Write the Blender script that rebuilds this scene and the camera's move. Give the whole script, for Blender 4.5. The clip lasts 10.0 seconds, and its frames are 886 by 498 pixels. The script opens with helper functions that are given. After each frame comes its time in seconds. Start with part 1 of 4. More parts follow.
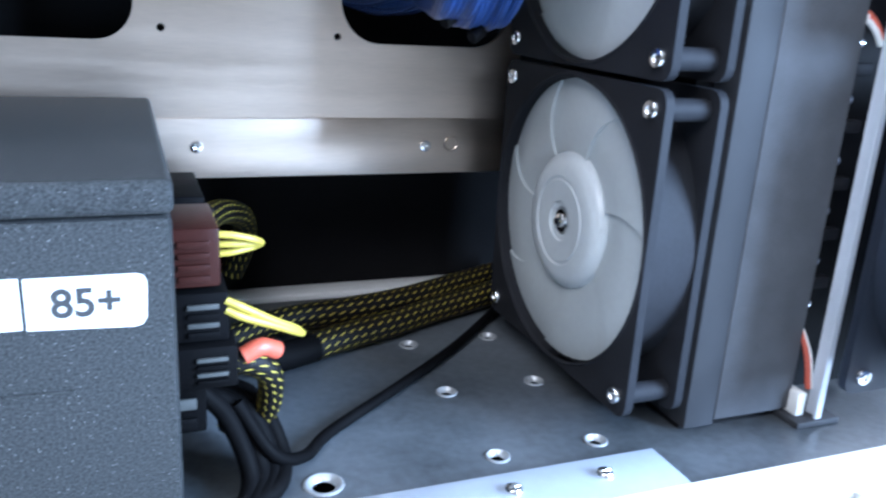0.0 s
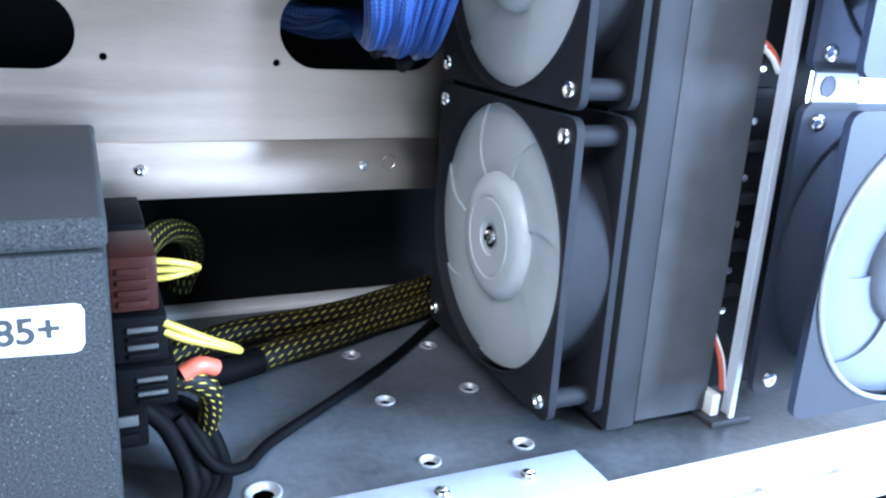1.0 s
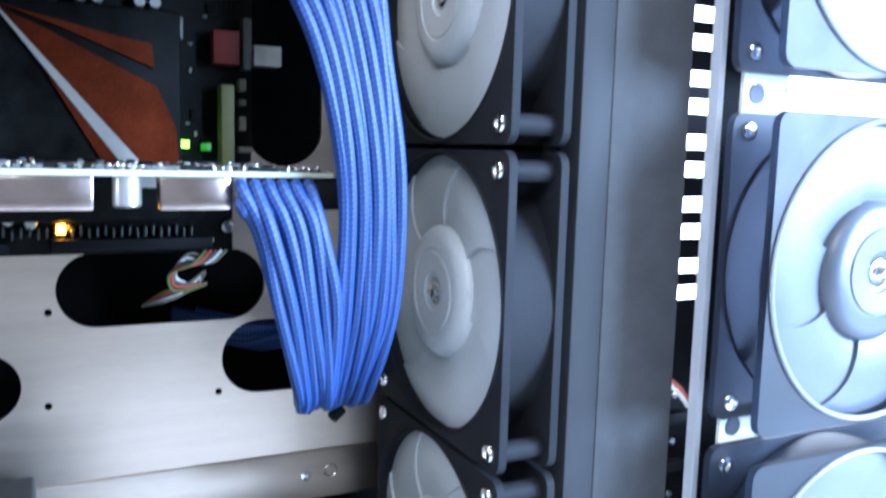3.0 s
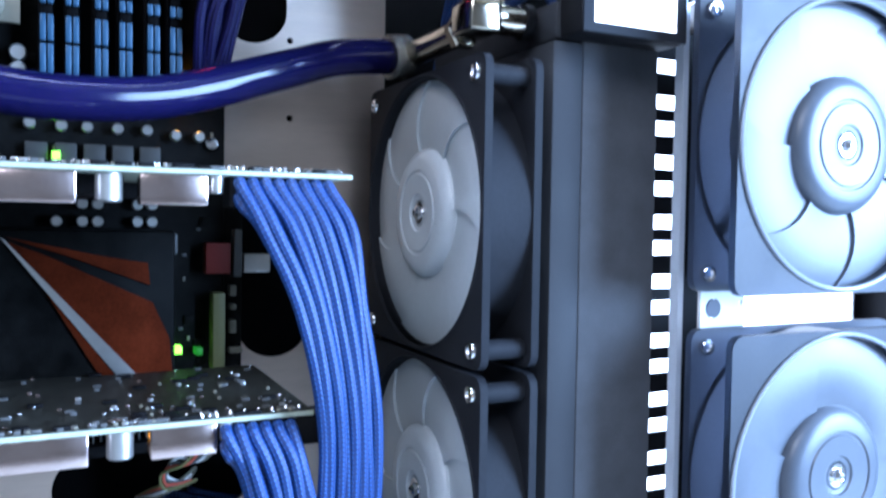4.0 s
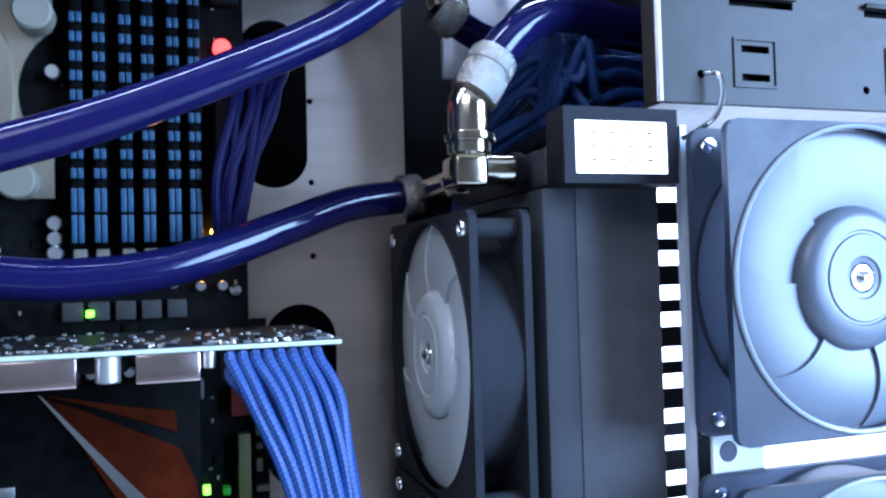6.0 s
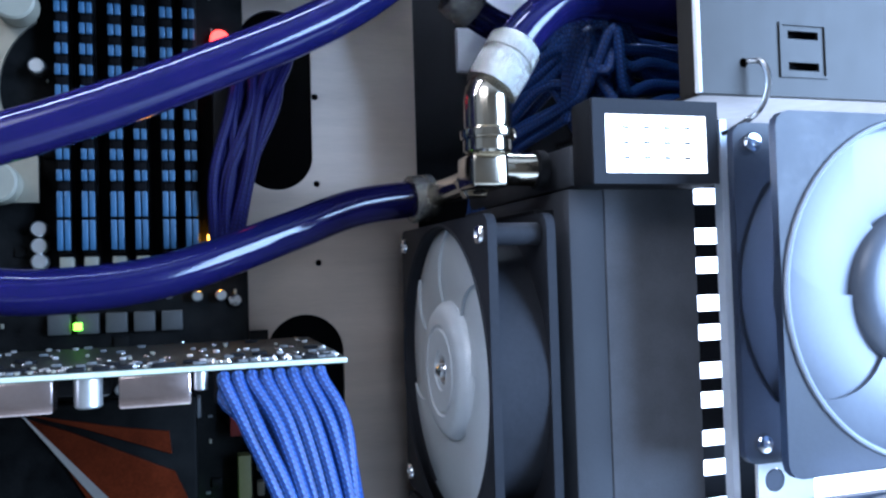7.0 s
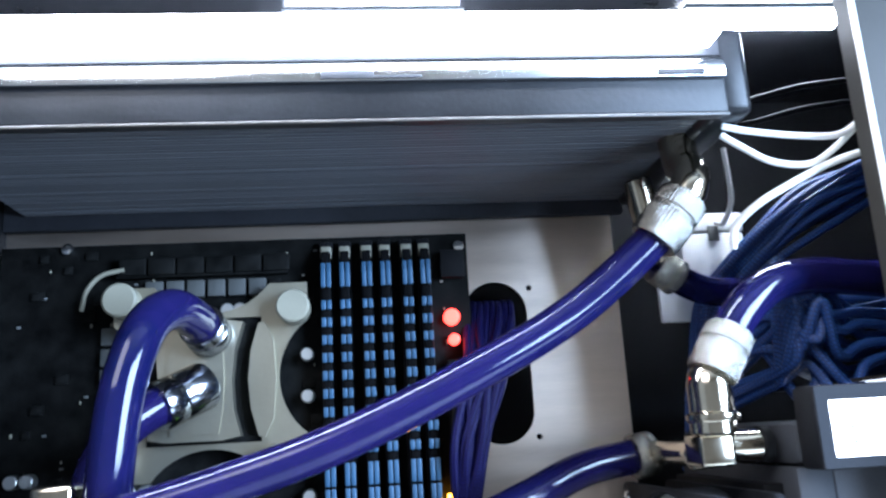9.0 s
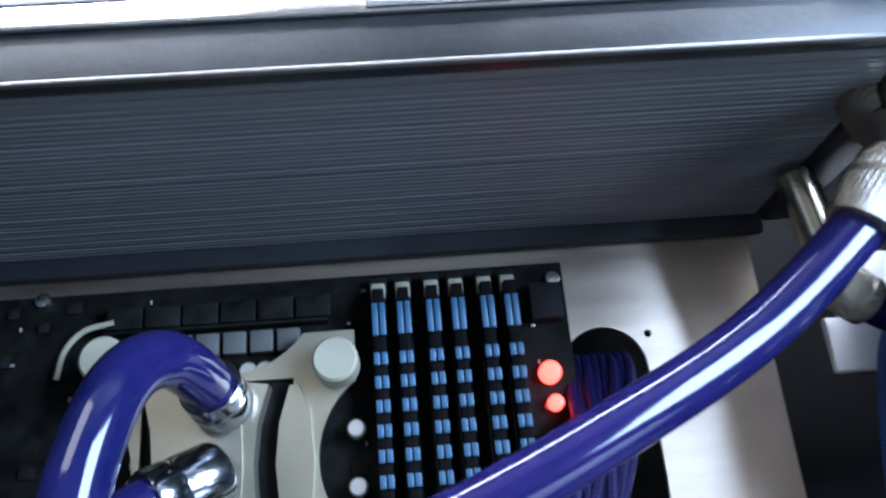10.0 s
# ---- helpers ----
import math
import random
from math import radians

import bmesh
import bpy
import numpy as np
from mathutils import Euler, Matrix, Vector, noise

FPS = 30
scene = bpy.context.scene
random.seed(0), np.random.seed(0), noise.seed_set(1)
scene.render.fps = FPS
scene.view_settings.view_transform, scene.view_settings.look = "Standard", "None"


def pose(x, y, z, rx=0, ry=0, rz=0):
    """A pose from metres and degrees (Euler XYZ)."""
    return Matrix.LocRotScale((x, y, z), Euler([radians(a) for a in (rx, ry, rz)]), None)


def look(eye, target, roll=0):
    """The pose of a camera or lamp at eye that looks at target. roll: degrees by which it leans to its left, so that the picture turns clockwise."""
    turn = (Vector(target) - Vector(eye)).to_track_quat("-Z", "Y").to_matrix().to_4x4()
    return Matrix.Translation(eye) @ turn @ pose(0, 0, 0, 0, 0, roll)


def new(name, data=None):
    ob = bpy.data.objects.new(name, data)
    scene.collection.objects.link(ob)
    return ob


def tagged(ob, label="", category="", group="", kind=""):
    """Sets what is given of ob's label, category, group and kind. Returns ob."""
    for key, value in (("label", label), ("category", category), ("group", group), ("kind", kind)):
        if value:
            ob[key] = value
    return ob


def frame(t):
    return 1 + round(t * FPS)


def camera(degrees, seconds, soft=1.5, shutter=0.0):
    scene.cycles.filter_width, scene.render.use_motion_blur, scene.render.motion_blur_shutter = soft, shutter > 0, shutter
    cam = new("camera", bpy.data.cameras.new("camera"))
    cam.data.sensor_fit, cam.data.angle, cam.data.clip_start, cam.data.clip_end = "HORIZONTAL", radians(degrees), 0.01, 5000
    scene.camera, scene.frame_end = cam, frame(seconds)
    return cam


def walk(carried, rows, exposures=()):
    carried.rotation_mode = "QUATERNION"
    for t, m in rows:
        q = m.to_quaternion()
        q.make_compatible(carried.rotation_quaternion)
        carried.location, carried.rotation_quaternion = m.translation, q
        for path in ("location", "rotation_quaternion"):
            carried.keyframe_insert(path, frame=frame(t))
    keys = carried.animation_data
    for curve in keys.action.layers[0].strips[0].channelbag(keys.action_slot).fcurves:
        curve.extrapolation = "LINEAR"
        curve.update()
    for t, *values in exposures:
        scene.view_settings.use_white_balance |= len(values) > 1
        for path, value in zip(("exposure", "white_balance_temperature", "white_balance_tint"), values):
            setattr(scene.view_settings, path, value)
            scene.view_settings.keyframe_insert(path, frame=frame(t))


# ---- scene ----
cam = camera(57.5, 10.0, soft=2.3, shutter=0.4)
PATH = [
    (0, (0.137, -0.026, 0.157), (0.852, 1.746, -0.433), 3.4),
    (0.5, (0.146, -0.039, 0.163), (0.931, 1.711, -0.402), 3.2),
    (1, (0.143, -0.045, 0.17), (0.935, 1.695, -0.418), 3.3),
    (1.5, (0.147, -0.049, 0.184), (0.986, 1.677, -0.379), 3.2),
    (2, (0.151, -0.049, 0.209), (0.998, 1.707, -0.237), 2.6),
    (2.5, (0.154, -0.051, 0.233), (1.018, 1.722, -0.102), 1.9),
    (3, (0.156, -0.052, 0.254), (1.024, 1.734, 0.014), 1.6),
    (3.2, (0.158, -0.052, 0.265), (1.033, 1.736, 0.07), 1.5),
    (4.3, (0.157, -0.077, 0.326), (1.018, 1.728, 0.297), 0.8),
    (4.5, (0.158, -0.08, 0.331), (1.003, 1.733, 0.328), 0.5),
    (5, (0.168, -0.086, 0.342), (0.942, 1.758, 0.375), -0.1),
    (5.5, (0.18, -0.093, 0.35), (0.877, 1.78, 0.408), -1.0),
    (5.7, (0.189, -0.095, 0.352), (0.824, 1.801, 0.406), -1.5),
    (7, (0.206, -0.063, 0.357), (0.79, 1.849, 0.413), -1.7),
    (7.5, (0.204, -0.076, 0.376), (0.682, 1.858, 0.561), -3.0),
    (8, (0.189, -0.105, 0.385), (0.528, 1.853, 0.615), -3.4),
    (8.5, (0.171, -0.121, 0.4), (0.395, 1.836, 0.744), -3.0),
    (9, (0.175, -0.103, 0.404), (0.365, 1.836, 0.855), -3.3),
    (9.5, (0.173, -0.049, 0.399), (0.295, 1.865, 0.969), -4.0),
    (10, (0.166, 0.007, 0.4), (0.26, 1.871, 1.12), -4.9),
]
walk(cam, [(t, look(eye, target, roll)) for t, eye, target, roll in PATH],
     [(0.0, 1.45, 5700, 13), (1.5, 1.68, 5700, 13), (3.0, 1.36, 5600, 13), (4.3, 0.68, 5150, 15), (5.5, 0.42, 5080, 17), (7.0, 0.64, 5350, 15), (8.0, 1.0, 5700, 13), (9.0, 1.28, 5900, 13), (10.0, 1.28, 5950, 13)])

from mathutils import geometry

# ---- world, lamps, exposure ----
world = bpy.data.worlds.new("world")
scene.world = world
world.use_nodes = True
world.node_tree.nodes["Background"].inputs[0].default_value = (0.55, 0.6, 0.7, 1)
world.node_tree.nodes["Background"].inputs[1].default_value = 0.02


def area_lamp(name, place, target, width, height, watts, colour):
    data = bpy.data.lights.new(name, "AREA")
    data.shape, data.size, data.size_y, data.energy, data.color = "RECTANGLE", width, height, watts, colour
    ob = new(name, data)
    ob.matrix_world = look(place, target)
    return ob


area_lamp("room_lamp_light", (-0.75, -1.1, 1.6), (0.2, 0.3, 0.25), 1.2, 1.0, 15.5, (1.0, 0.98, 0.96))
area_lamp("window_light", (1.9, -1.3, 0.7), (0.35, 0.2, 0.25), 1.2, 1.4, 125, (0.57, 0.765, 1.0))


# ---- materials ----
def mat(name, colour, rough=0.5, metal=0.0, vary=0.15, grain=40.0, bump=0.1, stretch=(1, 1, 1), second=None, coat=0.0, spec=0.5, emit=0.0, island=0.0):
    """A surface with colour variation at two scales and fine relief; grain is in features per metre."""
    m = bpy.data.materials.new(name)
    m.use_nodes = True
    nt = m.node_tree
    n, l = nt.nodes, nt.links
    b = n["Principled BSDF"]
    tc = n.new("ShaderNodeTexCoord")
    mp = n.new("ShaderNodeMapping")
    mp.inputs["Scale"].default_value = stretch
    l.new(tc.outputs["Object"], mp.inputs["Vector"])
    big, small = n.new("ShaderNodeTexNoise"), n.new("ShaderNodeTexNoise")
    big.inputs["Scale"].default_value, small.inputs["Scale"].default_value = grain, grain * 14
    big.inputs["Detail"].default_value, small.inputs["Detail"].default_value = 4, 3
    for t in (big, small):
        l.new(mp.outputs["Vector"], t.inputs["Vector"])
    add = n.new("ShaderNodeMath")
    add.operation = "MULTIPLY_ADD"
    l.new(small.outputs["Fac"], add.inputs[0])
    add.inputs[1].default_value = 0.5
    l.new(big.outputs["Fac"], add.inputs[2])
    ramp = n.new("ShaderNodeValToRGB")
    ramp.color_ramp.elements[0].position, ramp.color_ramp.elements[1].position = 0.45, 1.05
    lo = [max(0, c * (1 - vary)) for c in colour]
    hi = [min(1, c * (1 + vary)) for c in (second or colour)]
    ramp.color_ramp.elements[0].color, ramp.color_ramp.elements[1].color = (*lo, 1), (*hi, 1)
    l.new(add.outputs[0], ramp.inputs["Fac"])
    l.new(ramp.outputs["Color"], b.inputs["Base Color"])
    rr = n.new("ShaderNodeMapRange")
    rr.inputs["From Min"].default_value, rr.inputs["From Max"].default_value = 0.4, 1.1
    rr.inputs["To Min"].default_value, rr.inputs["To Max"].default_value = max(0.03, rough * 0.85), min(1, rough * 1.2)
    l.new(add.outputs[0], rr.inputs["Value"])
    l.new(rr.outputs[0], b.inputs["Roughness"])
    b.inputs["Metallic"].default_value = metal
    b.inputs["Specular IOR Level"].default_value = spec
    b.inputs["Coat Weight"].default_value = coat
    if bump:
        bp = n.new("ShaderNodeBump")
        bp.inputs["Strength"].default_value, bp.inputs["Distance"].default_value = bump, 0.0006
        l.new(small.outputs["Fac"], bp.inputs["Height"])
        l.new(bp.outputs["Normal"], b.inputs["Normal"])
    if emit:
        b.inputs["Emission Color"].default_value = (*colour, 1)
        b.inputs["Emission Strength"].default_value = emit
    return m



M_TRAY = mat("brushed_aluminium", (0.7, 0.59, 0.5), 0.34, 1.0, 0.1, 9, 0.05, (1, 1, 12))
M_ALU = mat("anodised_aluminium", (0.72, 0.74, 0.77), 0.36, 1.0, 0.06, 20, 0.05)
M_EDGEPALE = mat("pale_anodised_edge", (0.58, 0.62, 0.68), 0.3, 0.1, 0.06, 30, 0.05)
M_RAIL = mat("pale_powder_coat", (0.78, 0.78, 0.76), 0.4, 0.0, 0.05, 20, 0.05)
M_FLOOR = mat("dark_blue_grey_steel", (0.046, 0.055, 0.062), 0.36, 0.0, 0.3, 18, 0.15, second=(0.09, 0.102, 0.115), coat=0.1)
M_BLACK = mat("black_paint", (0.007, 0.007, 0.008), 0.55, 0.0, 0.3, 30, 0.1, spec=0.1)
# Matt black taken below black_paint, so the colour includes the shadow on it.
M_CABLE = mat("matt_black_with_shade", (0.003, 0.003, 0.0034), 0.6, 0.0, 0.3, 60, 0.1, spec=0.04)
M_GLOSS = mat("glossy_black_paint", (0.011, 0.0115, 0.013), 0.34, 0.0, 0.3, 30, 0.12, spec=0.18)
M_EDGE = mat("edge_highlight_brown", (0.035, 0.03, 0.026), 0.5, 0.0, 0.3, 60, 0.1)
M_CEILING = mat("glossy_dark_panel", (0.05, 0.052, 0.06), 0.22, 0.3, 0.2, 12, 0.03)
M_FRAME = mat("black_plastic", (0.018, 0.019, 0.0225), 0.6, 0.0, 0.25, 40, 0.12, spec=0.1)
M_BLADE = mat("grey_fan_plastic", (0.44, 0.475, 0.485), 0.3, 0.0, 0.08, 30, 0.04)
M_HUB = mat("pale_grey_fan_plastic", (0.52, 0.555, 0.57), 0.3, 0.0, 0.06, 30, 0.03)
M_SMOKE = mat("smoke_grey_plastic", (0.042, 0.054, 0.085), 0.5, 0.0, 0.15, 40, 0.06, spec=0.15)
M_SMOKE.node_tree.nodes["Principled BSDF"].inputs["Transmission Weight"].default_value = 0.75
M_SIDEBLADE = mat("blue_grey_fan_plastic", (0.105, 0.12, 0.148), 0.34, 0.0, 0.08, 30, 0.04)
M_LIP = mat("rim_highlight_grey", (0.3, 0.33, 0.38), 0.2, 0.0, 0.08, 30, 0.03)
M_RAD = mat("charcoal_powder_coat", (0.072, 0.075, 0.083), 0.7, 0.0, 0.2, 90, 0.12, spec=0.3)
M_RADLIP = mat("satin_charcoal_paint", (0.036, 0.038, 0.043), 0.65, 0.0, 0.15, 60, 0.1, spec=0.3)
M_PSU = mat("speckled_grey_powder_coat", (0.006, 0.0065, 0.007), 0.5, 0.0, 0.6, 1500, 0.35, second=(0.032, 0.034, 0.035), spec=0.1)
SPECK = M_PSU.node_tree
speck_cells, speck_mix, speck_lim = SPECK.nodes.new("ShaderNodeTexVoronoi"), SPECK.nodes.new("ShaderNodeMix"), SPECK.nodes.new("ShaderNodeMath")
speck_cells.inputs["Scale"].default_value, speck_lim.operation, speck_lim.inputs[1].default_value = 640, "LESS_THAN", 0.1
speck_mix.data_type, speck_mix.inputs[7].default_value = "RGBA", (0.17, 0.175, 0.18, 1)
SPECK.links.new(SPECK.nodes["Texture Coordinate"].outputs["Object"], speck_cells.inputs["Vector"])
SPECK.links.new(speck_cells.outputs["Distance"], speck_lim.inputs[0])
SPECK.links.new(speck_lim.outputs[0], speck_mix.inputs[0])
SPECK.links.new(SPECK.nodes["Principled BSDF"].inputs["Base Color"].links[0].from_socket, speck_mix.inputs[6])
SPECK.links.new(speck_mix.outputs[2], SPECK.nodes["Principled BSDF"].inputs["Base Color"])
M_LABEL = mat("white_label", (0.78, 0.79, 0.8), 0.45, 0, 0.03, 30, 0.0)
M_INK = mat("dark_ink", (0.03, 0.032, 0.035), 0.5, 0, 0.1, 30, 0.0)
M_STEEL = mat("bright_steel", (0.82, 0.82, 0.82), 0.16, 1.0, 0.05, 60, 0.05)
M_NICKEL = mat("nickel_plate", (0.52, 0.46, 0.36), 0.14, 1.0, 0.06, 40, 0.03)
M_DARKCHROME = mat("dark_chrome", (0.3, 0.31, 0.34), 0.16, 1.0, 0.1, 60, 0.05)
M_KNURL = mat("knurled_silver", (0.29, 0.28, 0.25), 0.24, 1.0, 0.2, 300, 0.6)
M_TUBE = mat("violet_blue_tubing", (0.005, 0.009, 0.058), 0.1, 0.0, 0.25, 16, 0.01, second=(0.011, 0.0075, 0.056), spec=0.45)
M_TUBE.node_tree.nodes["Principled BSDF"].inputs["Transmission Weight"].default_value = 0.3
M_TUBE.node_tree.nodes["Principled BSDF"].inputs["IOR"].default_value = 1.4
M_PCB = mat("black_circuit_board", (0.0025, 0.0028, 0.0028), 0.5, 0.0, 0.4, 120, 0.2, second=(0.007, 0.007, 0.0066), spec=0.05)
M_PCBEDGE = mat("pale_board_edge", (0.42, 0.46, 0.36), 0.5, 0.0, 0.2, 200, 0.1)
M_BLUE = mat("blue_heat_spreader", (0.028, 0.08, 0.15), 0.4, 0.2, 0.15, 80, 0.05)
# Nickel tinted rosy, with the chokes' pinkish reflections put into the colour.
M_CHOKE = mat("rosy_reflection_nickel", (0.62, 0.5, 0.46), 0.2, 1.0, 0.1, 60, 0.04)
M_PLATE = mat("pale_blue_grey_paint", (0.34, 0.39, 0.46), 0.35, 0.0, 0.08, 20, 0.05)
M_CHOKEDARK = mat("charcoal_ferrite", (0.055, 0.057, 0.055), 0.45, 0, 0.2, 80, 0.1, spec=0.25)
M_EYELET = mat("zinc_eyelet", (0.42, 0.44, 0.46), 0.4, 0.5, 0.12, 60, 0.1)
M_SOLDER = mat("crowded_solder_side", (0.006, 0.0062, 0.006), 0.4, 0.1, 0.3, 420, 0.5, second=(0.05, 0.049, 0.041), spec=0.1)
M_CREAM = mat("pale_latch_plastic", (0.2, 0.187, 0.14), 0.5, 0, 0.1, 80, 0.05)
M_ORANGE = mat("orange_red_lacquer", (0.085, 0.0145, 0.0045), 0.4, 0.0, 0.45, 60, 0.1, spec=0.04)
M_SOCKETRED = mat("dull_red_socket_plastic", (0.13, 0.022, 0.018), 0.5, 0, 0.15, 80, 0.1, spec=0.15)
M_SILVER = mat("satin_silver", (0.6, 0.6, 0.58), 0.35, 0.9, 0.08, 30, 0.05)
M_BRACKET = mat("satin_nickel_bracket", (0.41, 0.38, 0.295), 0.34, 0.9, 0.06, 30, 0.05)
M_BROWN = mat("brown_connector_plastic", (0.03, 0.009, 0.007), 0.4, 0, 0.15, 80, 0.1, spec=0.1)
M_YELLOW = mat("yellow_wire", (0.43, 0.34, 0.05), 0.4, 0, 0.08, 60, 0.05)
M_RED = mat("red_heatshrink", (0.5, 0.09, 0.05), 0.45, 0, 0.1, 60, 0.05)
M_WHITEWIRE = mat("white_wire", (0.8, 0.8, 0.78), 0.4, 0, 0.04, 60, 0.05)
M_GREY = mat("grey_component", (0.1, 0.103, 0.103), 0.5, 0, 0.15, 100, 0.1)
M_GREENTAG = mat("olive_strip", (0.17, 0.165, 0.06), 0.5, 0, 0.15, 60, 0.05)
M_WALL = mat("painted_wall", (0.46, 0.43, 0.39), 0.8, 0, 0.05, 2, 0.1)
M_DESK = mat("desk_board", (0.3, 0.26, 0.22), 0.5, 0, 0.15, 4, 0.1)
M_BOUNCETOP = mat("white_bounce_laminate", (0.72, 0.72, 0.70), 0.4, 0, 0.03, 6, 0.03)
M_PANELWHITE = mat("pale_plastic", (0.75, 0.76, 0.78), 0.4, 0, 0.04, 20, 0.03)
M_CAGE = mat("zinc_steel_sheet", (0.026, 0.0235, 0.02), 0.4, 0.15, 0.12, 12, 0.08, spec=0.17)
M_SCREEN = mat("lit_display", (0.95, 0.97, 1.0), 0.3, 0, 0.0, 10, 0, emit=3.0)
M_LEDWHITE = mat("white_led", (0.86, 0.93, 1.0), 0.3, 0, 0.0, 10, 0, emit=45.0)
M_BACKLIGHT = mat("white_back_light", (0.84, 0.91, 1.0), 0.3, 0, 0.0, 10, 0, emit=4.0)
M_TOPLIGHT = mat("white_bar_light", (0.86, 0.93, 1.0), 0.3, 0, 0.0, 10, 0, emit=50.0)
M_LEDRED = mat("red_led", (1.0, 0.045, 0.03), 0.3, 0, 0.0, 10, 0, emit=4.0)
M_LEDGREEN = mat("green_led", (0.3, 1.0, 0.04), 0.3, 0, 0.0, 10, 0, emit=2.6)
M_LEDDIM = mat("dim_green_led", (0.02, 0.15, 0.01), 0.4, 0, 0.0, 10, 0, emit=0.6)
M_LEDAMBER = mat("amber_led", (1.0, 0.42, 0.02), 0.3, 0, 0.0, 10, 0, emit=12.0)


def braid_material(name, base, mark, size, slant=0.0, spec=0.5):
    """Black braided sleeve with slanting rows of yellow flecks."""
    m = mat(name, base, 0.4, 0, 0.2, 200, 0.4, spec=spec)
    nt = m.node_tree
    n, l = nt.nodes, nt.links
    uv, sep = n.new("ShaderNodeUVMap"), n.new("ShaderNodeSeparateXYZ")
    l.new(uv.outputs["UV"], sep.inputs[0])

    def step(op, a, b):
        k = n.new("ShaderNodeMath")
        k.operation = op
        for s, v in zip(k.inputs, (a, b)):
            if isinstance(v, (int, float)):
                s.default_value = v
            else:
                l.new(v, s)
        return k.outputs[0]

    row = step("FLOOR", sep.outputs[1], 0)
    along = step("FRACT", step("ADD", sep.outputs[0], step("ADD", step("MULTIPLY", row, 0.37), step("MULTIPLY", step("FRACT", sep.outputs[1], 0), slant))), 0)
    fleck = step("MULTIPLY", step("LESS_THAN", along, size[0]), step("LESS_THAN", step("FRACT", sep.outputs[1], 0), size[1]))
    mix = n.new("ShaderNodeMix")
    mix.data_type = "RGBA"
    mix.inputs[6].default_value, mix.inputs[7].default_value = (*base, 1), (*mark, 1)
    l.new(fleck, mix.inputs[0])
    l.new(mix.outputs[2], n["Principled BSDF"].inputs["Base Color"])
    return m


M_SLEEVE = braid_material("blue_braided_sleeve", (0.01, 0.03, 0.135), (0.034, 0.1, 0.31), (0.5, 0.55))
M_BRAID = braid_material("black_yellow_braid", (0.006, 0.006, 0.006), (0.5, 0.4, 0.07), (0.24, 0.36), 0.9, 0.15)
M_VIOLET = braid_material("violet_braided_sleeve", (0.006, 0.005, 0.036), (0.014, 0.013, 0.08), (0.5, 0.55), 0.0, 0.12)


def fin_material(name):
    """Black painted sheet with long fine ribs."""
    m = mat(name, (0.038, 0.04, 0.045), 0.5, 0.0, 0.2, 16, 0.0, (0.1, 30, 30), second=(0.085, 0.089, 0.098))
    return m


M_FINS = fin_material("black_radiator_fins")


# ---- builders ----
def thing(name, label="", category="", place=(0, 0, 0), group="", kind=""):
    ob = new(name)
    ob.location = place
    return tagged(ob, label, category, group, kind)


def finish(bm, name, material):
    mesh = bpy.data.meshes.new(name)
    bmesh.ops.recalc_face_normals(bm, faces=bm.faces)
    for f in bm.faces:
        f.smooth = True
    bm.to_mesh(mesh)
    bm.free()
    mesh.set_sharp_from_angle(angle=radians(38))
    mesh.materials.append(material)
    return mesh


def part(name, bm, material, parent, label="", place=None, m=None):
    """Links a bmesh (or a mesh) as one mesh object under a thing or a part."""
    mesh = bm if isinstance(bm, bpy.types.Mesh) else finish(bm, name, material)
    ob = new(name, mesh)
    ob.parent = parent
    if place is not None:
        ob.location = place
    if m is not None:
        ob.matrix_local = m
    if label:
        ob["label"] = label
    return ob


def whole(name, bm, material, label, category="", kind="", group=""):
    """Links a bmesh as a top-level thing of one mesh."""
    return tagged(new(name, finish(bm, name, material)), label, category, group, kind)


def box(lo, hi, bevel=0.0, bm=None, seg=2):
    """A box between two corners, its edges rounded."""
    b = bmesh.new()
    bmesh.ops.create_cube(b, size=1)
    s = [hi[i] - lo[i] for i in range(3)]
    c = [(hi[i] + lo[i]) / 2 for i in range(3)]
    bmesh.ops.scale(b, vec=s, verts=b.verts)
    bmesh.ops.translate(b, vec=c, verts=b.verts)
    if bevel:
        bmesh.ops.bevel(b, geom=b.edges[:], offset=min(bevel, 0.45 * min(s)), segments=seg, affect="EDGES", profile=0.5)
    return merge(b, bm)


def merge(b, bm):
    if bm is None:
        return b
    t = bpy.data.meshes.new("t")
    b.to_mesh(t)
    b.free()
    bm.from_mesh(t)
    bpy.data.meshes.remove(t)
    return bm


def turned(profile, m=None, seg=32, bm=None):
    """A solid of revolution about z: profile of (radius, height) from the axis out and back."""
    b = bmesh.new()
    rings = []
    for r, z in profile:
        if r < 1e-6:
            rings.append([b.verts.new((0, 0, z))])
        else:
            rings.append([b.verts.new((r * math.cos(2 * math.pi * i / seg), r * math.sin(2 * math.pi * i / seg), z)) for i in range(seg)])
    for p, q in zip(rings, rings[1:]):
        for i in range(seg):
            j = (i + 1) % seg
            if len(p) == 1 and len(q) == 1:
                continue
            if len(p) == 1:
                b.faces.new((p[0], q[i], q[j]))
            elif len(q) == 1:
                b.faces.new((p[i], p[j], q[0]))
            else:
                b.faces.new((p[i], p[j], q[j], q[i]))
    if m is not None:
        bmesh.ops.transform(b, matrix=m, verts=b.verts)
    return merge(b, bm)


def rod(p, q, r, seg=16, bm=None, bevel=0.15):
    """A cylinder from p to q with softened rims."""
    p, q = Vector(p), Vector(q)
    h = (q - p).length
    e = min(r, h) * bevel
    m = Matrix.Translation(p) @ (q - p).to_track_quat("Z", "Y").to_matrix().to_4x4()
    return turned([(0, 0), (r - e, 0), (r, e), (r, h - e), (r - e, h), (0, h)], m, seg, bm)


